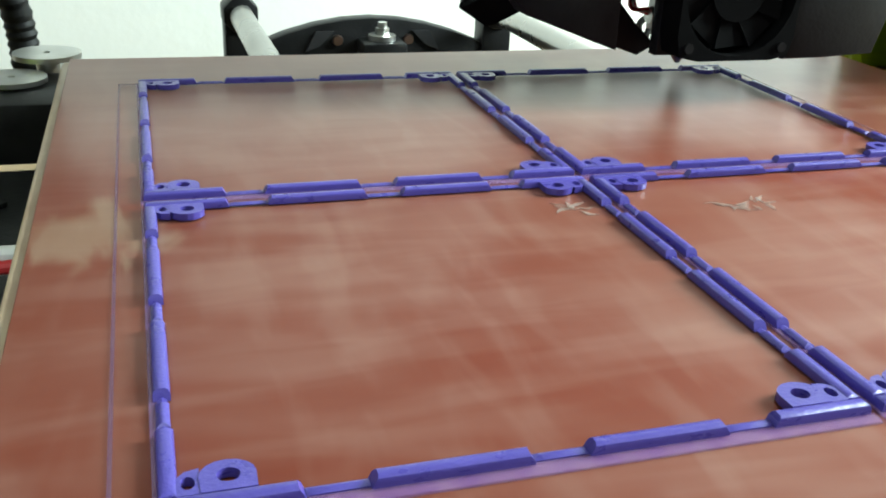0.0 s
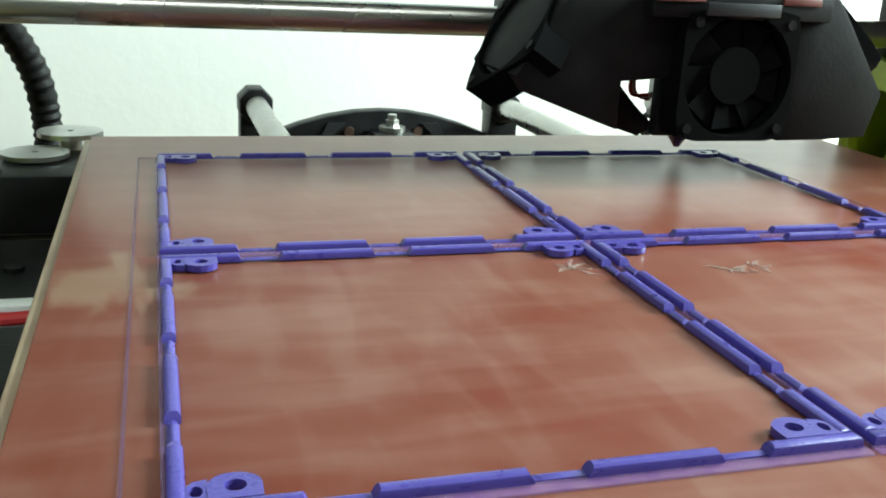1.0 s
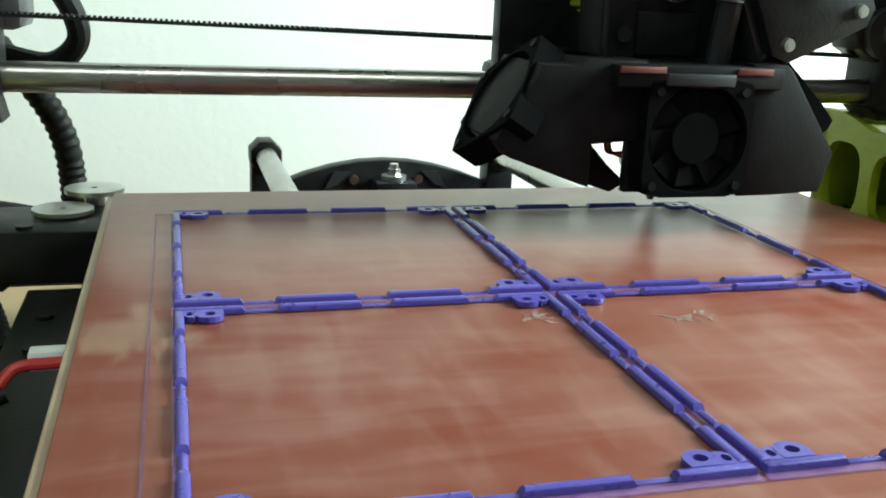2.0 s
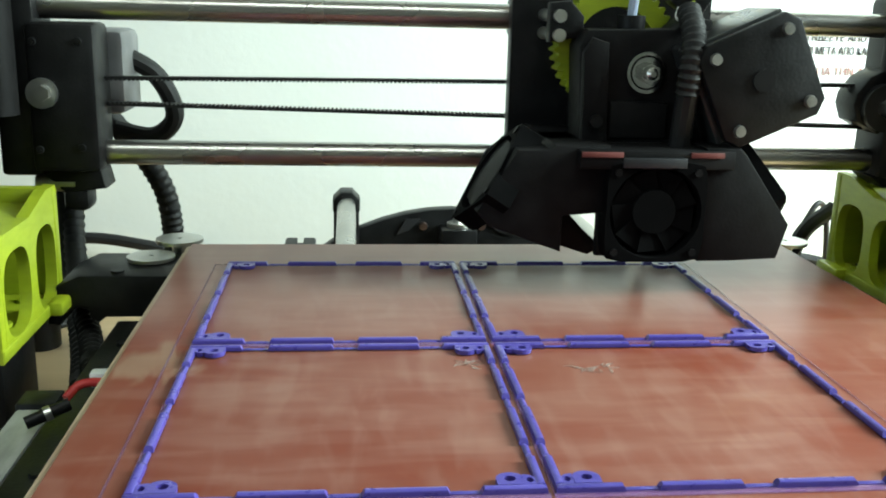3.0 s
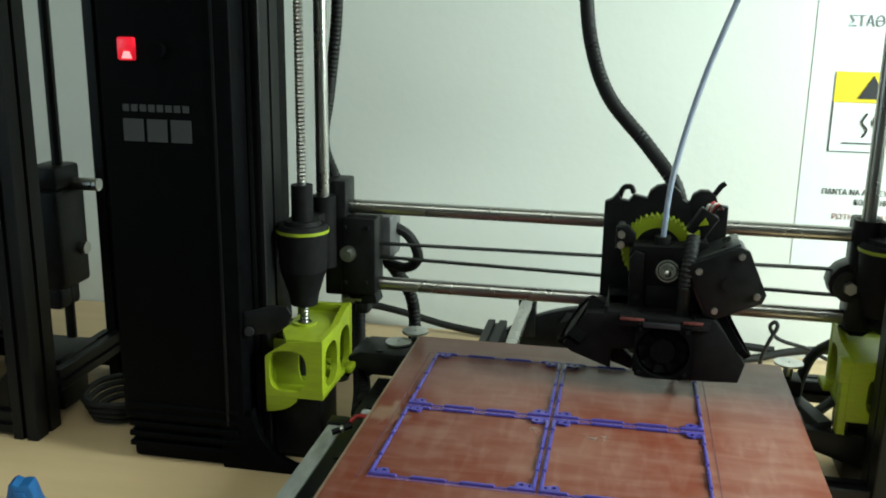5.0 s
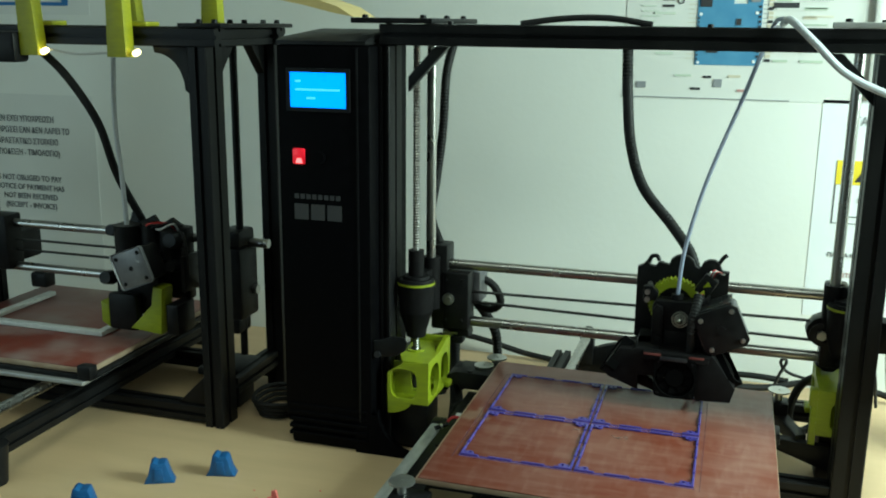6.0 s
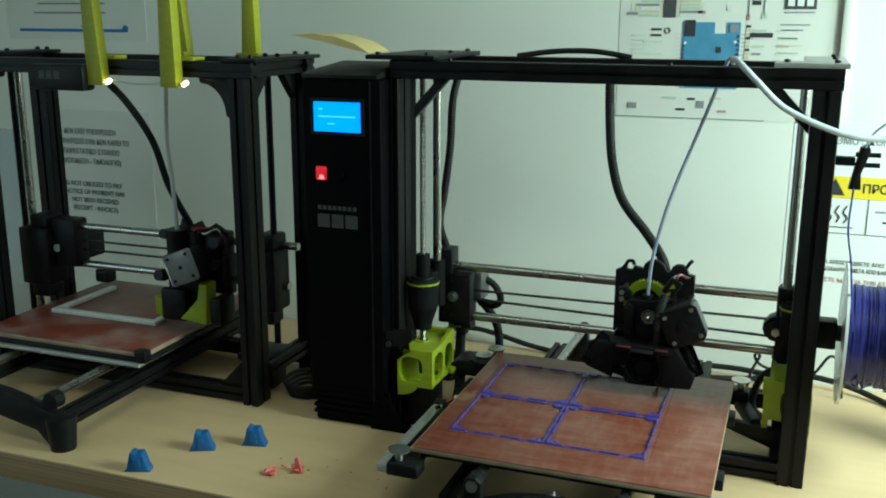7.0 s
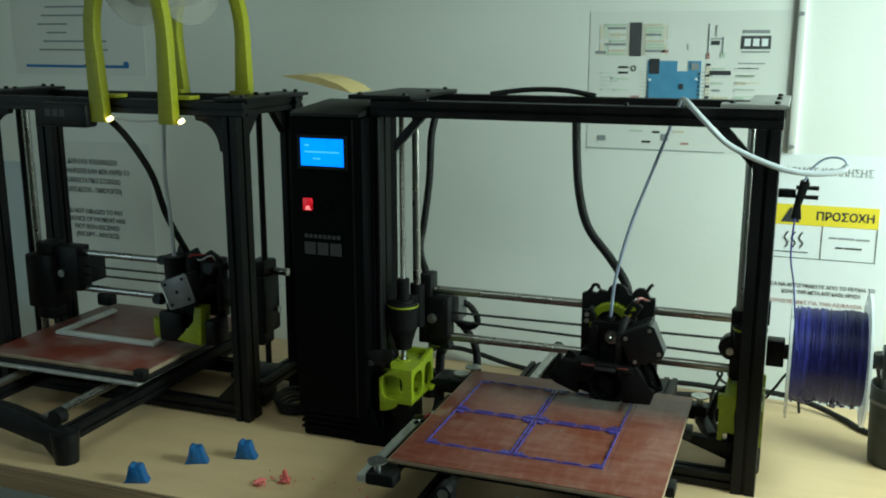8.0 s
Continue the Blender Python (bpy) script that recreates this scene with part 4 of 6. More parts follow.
    part("gear_guard", prism(bm_new(), [(x - 0.0365, 0.1010), (x - 0.0215, 0.1035), (x - 0.0215, 0.112), (x - 0.0275, 0.1185), (x - 0.0365, 0.1175)], "xz", 0.1035, 0.1110, 0.001), BLACK, head)
    bm = bm_new()
    for xx, zz in ((x - 0.0325, 0.112), (x - 0.0325, 0.104)):
        cyl(bm, (xx, 0.137, zz), (xx, 0.1005, zz), 0.0028, 12)
    part("spring_bolt", bm, SILVER, head)
    # tilted motor with a black face plate and a smoky cover on its back
    cx, cz = x + 0.0436, 0.0892
    turn = Matrix.Rotation(radians(-24), 4, "Y")
    at = Matrix.Translation((cx, 0, cz)) @ turn
    sq, ch = 0.0220, 0.0050
    octagon = [(-sq, -sq + ch), (-sq + ch, -sq), (sq - ch, -sq), (sq, -sq + ch), (sq, sq - ch), (sq - ch, sq), (-sq + ch, sq), (-sq, sq - ch)]
    bm = prism(bm_new(), octagon, "xz", 0.0660, 0.0705, 0.0008)
    bmesh.ops.transform(bm, matrix=at, verts=bm.verts)
    part("motor_plate", bm, BLACK, head)
    part("motor", box(bm_new(), cx - 0.0205, cx + 0.0205, 0.0707, 0.100, cz - 0.0205, cz + 0.0205, 0.004, turn), MOTOR, head, "grey stepper motor")
    for u, v in ((-0.0155, -0.0155), (0.0155, -0.0155), (0.0155, 0.0155), (-0.0155, 0.0155)):
        w = turn @ Vector((u, 0, v))
        screw_head(head, cx + w.x, 0.0660, cz + w.z, "y", 0.0026, 0.0018)
    part("motor_shaft", cyl(bm_new(), (cx, 0.066, cz), (cx, 0.0650, cz), 0.0045, 18), FRAME, head)
    bm = box(bm_new(), -0.0225, 0.0180, 0.0720, 0.1060, 0.0207, 0.0232, 0.0008)
    box(bm, -0.0240, -0.0208, 0.0720, 0.1060, -0.0190, 0.0225, 0.0008)
    bmesh.ops.transform(bm, matrix=at, verts=bm.verts)
    part("motor_cover", bm, SMOKE, head, "smoky dark cover over the motor")
    part("motor_arm", prism(bm_new(), [(x + 0.020, 0.060), (x + 0.050, 0.060), (x + 0.052, 0.100), (x + 0.020, 0.104)], "xz", 0.1002, 0.1115, 0.001), DARK, head)
    # wire loom with taped plug
    part("loom", tube(bm_new(), [(x + 0.019, 0.090, 0.115), (x + 0.0175, 0.077, 0.106), (x + 0.0155, 0.071, 0.096), (x + 0.0150, 0.072, 0.083)], 0.0052, 12, 8, 0.0008), RUBBER, head)
    part("loom", tube(bm_new(), [(x + 0.0150, 0.072, 0.083), (x + 0.0150, 0.075, 0.07), (x + 0.0145, 0.076, 0.058), (x + 0.013, 0.076, 0.054)], 0.0045), RUBBER, head)
    tp = Matrix.Rotation(radians(32), 4, "Y")
    part("plug", box(bm_new(), x + 0.018, x + 0.033, 0.098, 0.108, 0.1135, 0.1345, 0.0015, tp), BLACK, head)
    part("plug_label", prism(bm_new(), [(x + 0.0225, 0.123), (x + 0.0300, 0.1245), (x + 0.0270, 0.1295)], "xz", 0.0970, 0.0976), LIME, head)
    part("plug_label", prism(bm_new(), [(x + 0.0190, 0.1165), (x + 0.0245, 0.1155), (x + 0.0235, 0.1205)], "xz", 0.0970, 0.0976), LIME, head)
    for k, (mt, dx) in enumerate(((REDW, 0.0), (WHITEW, 0.0022), (REDW, 0.0044), (WHITEW, -0.002), (BLACK, 0.0062))):
        part("wire", tube(bm_new(), [(x + 0.0285 + dx * 0.6, 0.103, 0.132), (x + 0.0305 + dx, 0.101 - 0.001 * k, 0.139), (x + 0.0335 + dx, 0.108, 0.139 - 0.001 * k), (x + 0.036 + dx, 0.13, 0.130)], 0.0010, 8), mt, head)
        part("wire", tube(bm_new(), [(x + 0.0195 + dx * 0.6, 0.1, 0.117), (x + 0.0175 + dx, 0.093, 0.1125), (x + 0.021 + dx * 0.5, 0.09, 0.110)], 0.0010, 8), mt, head)
    # metal bracket over the fans
    part("fan_bracket", box(bm_new(), x - 0.030, x + 0.034, 0.062, 0.088, 0.0535, 0.0610, 0.0006), DARK, head)
    part("bracket_rim", box(bm_new(), x - 0.013, x + 0.013, 0.0590, 0.0605, 0.0545, 0.0585, 0.0004), SHADE, head)
    for xa, xb in ((x - 0.0295, x - 0.0125), (x + 0.0150, x + 0.0290)):
        part("red_tab", box(bm_new(), xa, xb, 0.0612, 0.0622, 0.0583, 0.0605, 0.0003), TAB, head)
    # front fan in its housing
    part("fan_housing", prism(bm_new(), [(x - 0.0185, 0.0150), (x + 0.0235, 0.0145), (x + 0.0360, 0.0155), (x + 0.0360, 0.0530), (x - 0.0185, 0.0530)], "xz", 0.0725, 0.0780, 0.0008), DARK, head)
    fan(head, (x + 0.0022, 0.0610, 0.0360), Matrix.Rotation(0, 4, "X"), 0.041)
    # angled side ducts, each closed by a fan
    for s in (-1, 1):
        c = x - 0.001
        if s < 0:
            pts = [(c - 0.0400, 0.0600), (c - 0.0530, 0.0600), (c - 0.0690, 0.0345), (c - 0.0635, 0.0285), (c - 0.0400, 0.0200), (c - 0.0335, 0.0178), (c - 0.0335, 0.0330), (c - 0.0150, 0.0345), (c - 0.0150, 0.0620), (c - 0.0375, 0.0620)][::-1]
        else:
            pts = [(c + 0.0400, 0.0600), (c + 0.0615, 0.0305), (c + 0.0575, 0.0160), (c + 0.0380, 0.0150), (c + 0.0235, 0.0148), (c + 0.0235, 0.0620), (c + 0.0375, 0.0620)]
        part("side_duct", prism(bm_new(), pts, "xz", 0.0640 if s > 0 else 0.0680, 0.1110, 0.001), DARK, head)
        if s < 0:
            toe = [(c - 0.0345, 0.0182), (c - 0.0185, 0.0130), (c - 0.0125, 0.0165), (c - 0.0205, 0.0235), (c - 0.0295, 0.0330), (c - 0.0345, 0.0330)]
            part("duct_toe", prism(bm_new(), toe, "xz", 0.0820, 0.0930, 0.0008), DARK, head)
        nrm = Vector((s * 0.845, 0, 0.535))
        q = Vector((0, -1, 0)).rotation_difference(nrm).to_matrix().to_4x4()
        fan(head, Vector((c + s * (0.0625 if s < 0 else 0.0560), 0.0895, 0.0475)), q, 0.0390, SHADE if s < 0 else None)
    # heater and nozzle, right of the middle
    nx = x + 0.0145
    part("heater_block", box(bm_new(), nx - 0.012, nx + 0.001, 0.103, 0.119, 0.0145, 0.030, 0.0006), ALU, head, "bare metal heater block")
    bm = cyl(bm_new(), (nx, 0.114, 0.0085), (nx, 0.114, 0.0145), 0.0055, 6)
    cyl(bm, (nx, 0.114, 0.0028), (nx, 0.114, 0.0085), 0.0010, 16, 0.0048)
    part("nozzle", bm, COPPER, head, "brass nozzle")
    part("heat_sink", cyl(bm_new(), (nx - 0.002, 0.111, 0.030), (nx - 0.002, 0.111, 0.054), 0.006, 20), COPPER, head)
    part("heater_cartridge", cyl(bm_new(), (nx - 0.017, 0.109, 0.021), (nx + 0.003, 0.109, 0.021), 0.003, 14), SILVER, head)
    part("heater_screw", cyl(bm_new(), (nx - 0.008, 0.103, 0.026), (nx - 0.008, 0.1005, 0.026), 0.002, 10), SILVER, head)
    for k, mt in enumerate((REDW, WHITEW, REDW)):
        part("heater_wire", tube(bm_new(), [(nx - 0.016, 0.109, 0.021 + 0.001 * k), (nx - 0.021 - 0.001 * k, 0.112, 0.024), (nx - 0.019, 0.116, 0.036 + 0.002 * k), (nx - 0.017, 0.118, 0.052)], 0.0007, 6), mt, head)
    part("shroud_back", box(bm_new(), x - 0.010, x + 0.018, 0.0905, 0.1376, 0.0362, 0.053, 0.001), BLACK, head)
    part("shroud_top", box(bm_new(), x - 0.040, x + 0.040, 0.0885, 0.1376, 0.0545, 0.062, 0.001), BLACK, head)


build_head()

# ---- looms and tubes of the first printer ----
part("cable_hose", tube(bm_new(), [(HX + 0.012, 0.153, 0.128), (HX + 0.004, 0.158, 0.146), (HX - 0.018, 0.170, 0.172), (HX - 0.050, 0.180, 0.208), (-0.019, 0.196, 0.250), (-0.026, 0.204, 0.300), (-0.030, 0.212, 0.357)], 0.0062, 12, 8, 0.0006), RUBBER, P1, "corrugated black cable hose")
part("cable_hose", tube(bm_new(), [(-0.228, 0.212, 0.357), (-0.235, 0.206, 0.320), (-0.2375, 0.204, 0.260), (-0.243, 0.198, 0.200), (-0.243, 0.180, 0.160), (-0.228, 0.165, 0.131)], 0.0055, 12, 8, 0.0006), RUBBER, P1, "corrugated black cable hose")
part("cable_hose", tube(bm_new(), [(-0.186, 0.19, 0.088), (-0.170, 0.195, 0.077), (-0.1625, 0.20, 0.057), (-0.174, 0.205, 0.045), (-0.194, 0.205, 0.048)], 0.0048), RUBBER, P1, "black cable")
part("cable_hose", tube(bm_new(), [(-0.204, 0.205, 0.060), (-0.188, 0.215, 0.040), (-0.173, 0.222, 0.010), (-0.171, 0.225, -0.03), (-0.180, 0.228, -0.0405)], 0.0062, 12, 8, 0.0008), RUBBER, P1, "corrugated black cable hose")
for k in (0, 1):
    part("cable_hose", tube(bm_new(), [(-0.216 - 0.004 * k, 0.205, 0.030), (-0.214 - 0.003 * k, 0.188, -0.004 - 0.004 * k), (-0.205 - 0.002 * k, 0.160, -0.029 - 0.006 * k), (-0.193 - 0.004 * k, 0.128, -0.040 - 0.008 * k), (-0.185 - 0.006 * k, 0.100, -0.046 - 0.010 * k)], 0.0058, 12, 8, 0.0007), RUBBER, P1, "corrugated black cable hose")
part("cable_hose", tube(bm_new(), [(0.212, 0.215, -0.045), (0.185, 0.20, -0.060), (0.170, 0.19, -0.040), (0.178, 0.19, -0.005), (0.198, 0.195, 0.010)], 0.0045), RUBBER, P1, "black cable")
part("top_cable", tube(bm_new(), [(-0.15, 0.212, 0.3792), (-0.10, 0.216, 0.3855), (-0.05, 0.216, 0.3860), (-0.005, 0.213, 0.3795)], 0.0035), RUBBER, P1)
for x in (-0.255, -0.19, 0.06, 0.19):
    screw_head(P1, x, 0.07, 0.378, "z", 0.003, 0.003, FRAME)

part("feed_tube", tube(bm_new(), [(HX - 0.002, 0.101, 0.110), (HX + 0.002, 0.100, 0.160), (HX + 0.018, 0.098, 0.230), (HX + 0.045, 0.100, 0.310), (HX + 0.062, 0.110, 0.362), (HX + 0.070, 0.100, 0.384), (HX + 0.079, 0.066, 0.387)], 0.0021, 10), TUBE, P1, "milky bluish filament tube")
part("feed_tube", tube(bm_new(), [(0.124, 0.090, 0.3820), (0.129, 0.060, 0.3850), (0.150, 0.046, 0.366), (0.178, 0.046, 0.340), (0.215, 0.047, 0.3225), (0.245, 0.049, 0.3135), (0.272, 0.054, 0.3110), (0.294, 0.060, 0.314), (0.303, 0.064, 0.320)], 0.0034, 10), TUBEW, P1, "white filament tube")


# spool arm, clamp and spool
def build_spool():
    arm = part("spool_arm", box(bm_new(), 0.2335, 0.254, 0.108, 0.130, 0.068, 0.100, 0.0015), BLACK, P1)
    part("arm_rod", cyl(bm_new(), (0.2535, 0.119, 0.085), (0.372, 0.119, 0.085), 0.009, 18), BLACK, arm)
    part("arm_stop", box(bm_new(), 0.362, 0.380, 0.108, 0.130, 0.066, 0.104, 0.002), BLACK, arm)
    cl = part("tube_clamp", box(bm_new(), 0.2335, 0.252, 0.072, 0.084, 0.280, 0.289, 0.001), BLACK, P1)
    part("clamp_jaw", prism(bm_new(), [(0.2480, 0.256), (0.2560, 0.299), (0.2640, 0.302), (0.2660, 0.296), (0.2585, 0.272), (0.2600, 0.256)], "xz", 0.070, 0.086, 0.001), BLACK, cl)
    for z in (0.281, 0.2915):
        part("clamp_screw", cyl(bm_new(), (0.252, 0.078, z), (0.276, 0.078, z), 0.0025, 12), BLACK, cl)
    sp = thing("filament_spool", (0.302, 0.119, 0.006), "clear-flanged spool wound with blue-violet plastic filament", "spool")
    for x in (0.260, 0.344):
        fl = ring(bm_new(), (x, 0.119, 0.0855), "x", 0.0105, 0.0790, 0.0030, 48)
        part("flange", fl, FLANGE, sp, "clear plastic flange")
    random.seed(4)
    bm = bm_new()
    cyl(bm, (0.2620, 0.119, 0.0855), (0.3420, 0.119, 0.0855), 0.0535, 48)
    n = 68
    for k in range(n):
        xx = 0.2632 + (0.3408 - 0.2632) * k / (n - 1)
        r = 0.0555 + random.uniform(-0.0013, 0.0013)
        ring(bm, (xx, 0.119, 0.0855 + random.uniform(-0.001, 0.001)), "x", r - 0.004, r, random.uniform(0.0008, 0.0012), 36)
    for k in range(16):
        xx = random.uniform(0.264, 0.340)
        a = random.uniform(-0.6, 0.6) - math.pi / 2
        r = 0.0570 + random.uniform(0, 0.003)
        tube(bm, [(xx + random.uniform(-0.004, 0.004), 0.119 + r * math.cos(a + d) * 1.0, 0.0855 + r * math.sin(a + d)) for d in (-0.5, -0.2, 0.1, 0.4)], 0.0009, 6, 4)
    tagged(part("filament_winding", bm, FILA, sp), "blue-violet filament in loose turns", kind="stuff")
    part("loose_filament", tube(bm_new(), [(0.268, 0.065, 0.105), (0.262, 0.066, 0.145), (0.258, 0.070, 0.180), (0.252, 0.0690, 0.215), (0.253, 0.0690, 0.258)], 0.0010, 8), FILA, sp)
    part("pale_loop", tube(bm_new(), [(0.2600, 0.0690, 0.300), (0.266, 0.068, 0.314), (0.280, 0.066, 0.3265), (0.296, 0.064, 0.3275), (0.303, 0.064, 0.320)], 0.0012, 8), TUBE, sp, "pale translucent loop of filament")


build_spool()


# ---- the four printed frames on the bed ----
def bar_z(bm, x0, x1, y0, y1, h, slope=(0.0, 0.0)):
    """A printed bar with softly rounded top edges; slope: how far its two ends lean in."""
    along = x1 - x0 > y1 - y0
    rows = []
    for z, e, i in ((0.0004, 0.0, 0.0), (h * 0.62, 0.45, 0.0), (h - 0.0003, 0.85, 0.0002), (h, 1.0, 0.0007)):
        a, b = max(slope[0] * e, i), max(slope[1] * e, i)
        c = (x0 + a, x1 - b, y0 + i, y1 - i) if along else (x0 + i, x1 - i, y0 + a, y1 - b)
        rows.append([bm.verts.new(p) for p in ((c[0], c[2], z), (c[1], c[2], z), (c[1], c[3], z), (c[0], c[3], z))])
    for a, b in zip(rows, rows[1:]):
        for k in range(4):
            bm.faces.new((a[k], a[(k + 1) % 4], b[(k + 1) % 4], b[k]))
    bm.faces.new(rows[0][::-1])
    bm.faces.new(rows[-1])
    return bm


SIDE, DEEP = 0.1018, 0.1035
def printed_square(x0, y0):
    p = thing("printed_square_frame", (x0 + SIDE / 2, y0 + DEEP / 2, 0.0002), "purple printed square frame with notched sides lying on the red bed", "printed part", "printed frames on the bed")
    w, h, low = 0.0025, 0.0021, 0.0010
    x1, y1 = x0 + SIDE, y0 + DEEP
    cuts = [(0.0, 0.174), (0.255, 0.475), (0.552, 0.765), (0.838, 1.0)]
    for side in range(4):
        for a, b in cuts:
            bm = bm_new()
            ends = (0.0 if a == 0 else 0.0009, 0.0 if b == 1 else 0.0009)
            if side in (0, 2):
                ya = y0 if side == 0 else y1 - w
                bar_z(bm, x0 + a * SIDE, x0 + b * SIDE, ya, ya + w, h, ends)
            else:
                xa = x0 if side == 1 else x1 - w
                bar_z(bm, xa, xa + w, y0 + max(a * DEEP, w), y0 + min(b * DEEP, DEEP - w), h, ends)
            part("bar", bm, PURPLE, p)
        for (a, b), (c, d) in zip(cuts, cuts[1:]):
            bm = bm_new()
            if side in (0, 2):
                ya = y0 + 0.0005 if side == 0 else y1 - w + 0.0005
                bar_z(bm, x0 + b * SIDE, x0 + c * SIDE, ya, ya + 0.0016, low)
            else:
                xa = x0 + 0.0005 if side == 1 else x1 - w + 0.0005
                bar_z(bm, xa - 0.0002, xa + 0.0017, y0 + b * DEEP + 0.0009, y0 + c * DEEP - 0.0009, 0.0013, (0.0005, 0.0005))
                bar_z(bm, xa, xa + 0.0015, y0 + b * DEEP - 0.0008, y0 + c * DEEP + 0.0008, low)
            part("hinge_link", bm, PURPLE, p)
    # corner lugs with two eyes
    for sx in (0, 1):
        for sy in (0, 1):
            fx = (lambda d: x0 + d) if sx == 0 else (lambda d: x1 - d)
            fy = (lambda d: y0 + d) if sy == 0 else (lambda d: y1 - d)
            bm = bm_new()
            # a thick plate with a rounded end, pierced by two eyes
            inner = [(fx(0.0022), fy(0.0024)), (fx(0.0052), fy(0.0024)), (fx(0.0052), fy(0.0076)), (fx(0.0034), fy(0.0072)), (fx(0.0022), fy(0.0060))]
            holed(bm, inner, "xy", 0.0004, 0.0018, (fx(0.0037), fy(0.0048), 0.0009, 0.0013), 2.0, 20)
            outer = [(fx(0.0052), fy(0.0024)), (fx(0.0121), fy(0.0024))]
            for k in range(9):
                g = math.pi * k / 8
                outer.append((fx(0.0086 + 0.0036 * math.cos(g)), fy(0.0056 + 0.0030 * math.sin(g))))
            holed(bm, outer, "xy", 0.0004, 0.0019, (fx(0.0087), fy(0.0054), 0.0015, 0.0014), 2.0, 24)
            part("corner_lug", bm, PURPLE, p)
    # thin first layer that spread beside the sides
    bm = bm_new()
    box(bm, x0 - 0.0006, x1 + 0.0006, y0 - 0.0022, y0 + 0.0004, 0.0001, 0.0005)
    box(bm, x0 - 0.0006, x0 + 0.0004, y0, y1, 0.0001, 0.0005)
    part("brim", bm, PURPLE_THIN, p, "thin pale purple brim")


for x0 in (-0.1268, -0.0229):
    for y0 in (0.0092, -0.0985):
        printed_square(x0, y0)

# skirt line round the prints, and scraps of glue
sk = thing("skirt_line", (-0.024, 0.005, 0.0), "thin purple outline of plastic round the prints", "plastic line")
for a in ((-0.1328, -0.1322, -0.1041, 0.1129), (-0.1328, 0.0840, 0.1130, 0.1136), (0.0834, 0.0840, -0.1041, 0.1129)):
    part("strand", box(bm_new(), *a, 0.0001, 0.0004), SKIRT, sk)
random.seed(9)
bm = bm_new()
for c, n in (((0.004, -0.0155), 9), ((-0.034, -0.012), 8), ((0.0105, -0.016), 7)):
    for k in range(n):
        a = random.uniform(0, 6.28)
        r = random.uniform(0.003, 0.009)
        p = Vector((c[0] + random.uniform(-0.002, 0.002), c[1] + random.uniform(-0.001, 0.001), 0.0))
        w = random.uniform(0.0002, 0.0007)
        q = p + Vector((math.cos(a) * r, math.sin(a) * r * 0.8, 0))
        m = (p + q) / 2 + Vector((random.uniform(-0.001, 0.001), random.uniform(-0.001, 0.001), 0))
        n1 = Vector((-math.sin(a), math.cos(a), 0)) * w
        prism(bm, [(v.x, v.y) for v in (p, m - n1, q, m + n1)], "xy", 0.0001, 0.00025 + 0.00001 * k)
solo("glue_residue", bm, GLUE, "pale star-shaped smear of dried glue on the bed", "residue", kind="stuff")

# ---- the second printer ----
P2 = thing("desktop_3d_printer", (-0.68, 0.1, TABLE_Z), "older open black 3D printer with yellow-green arches and worn bed", "3D printer", "3D printers on the table")


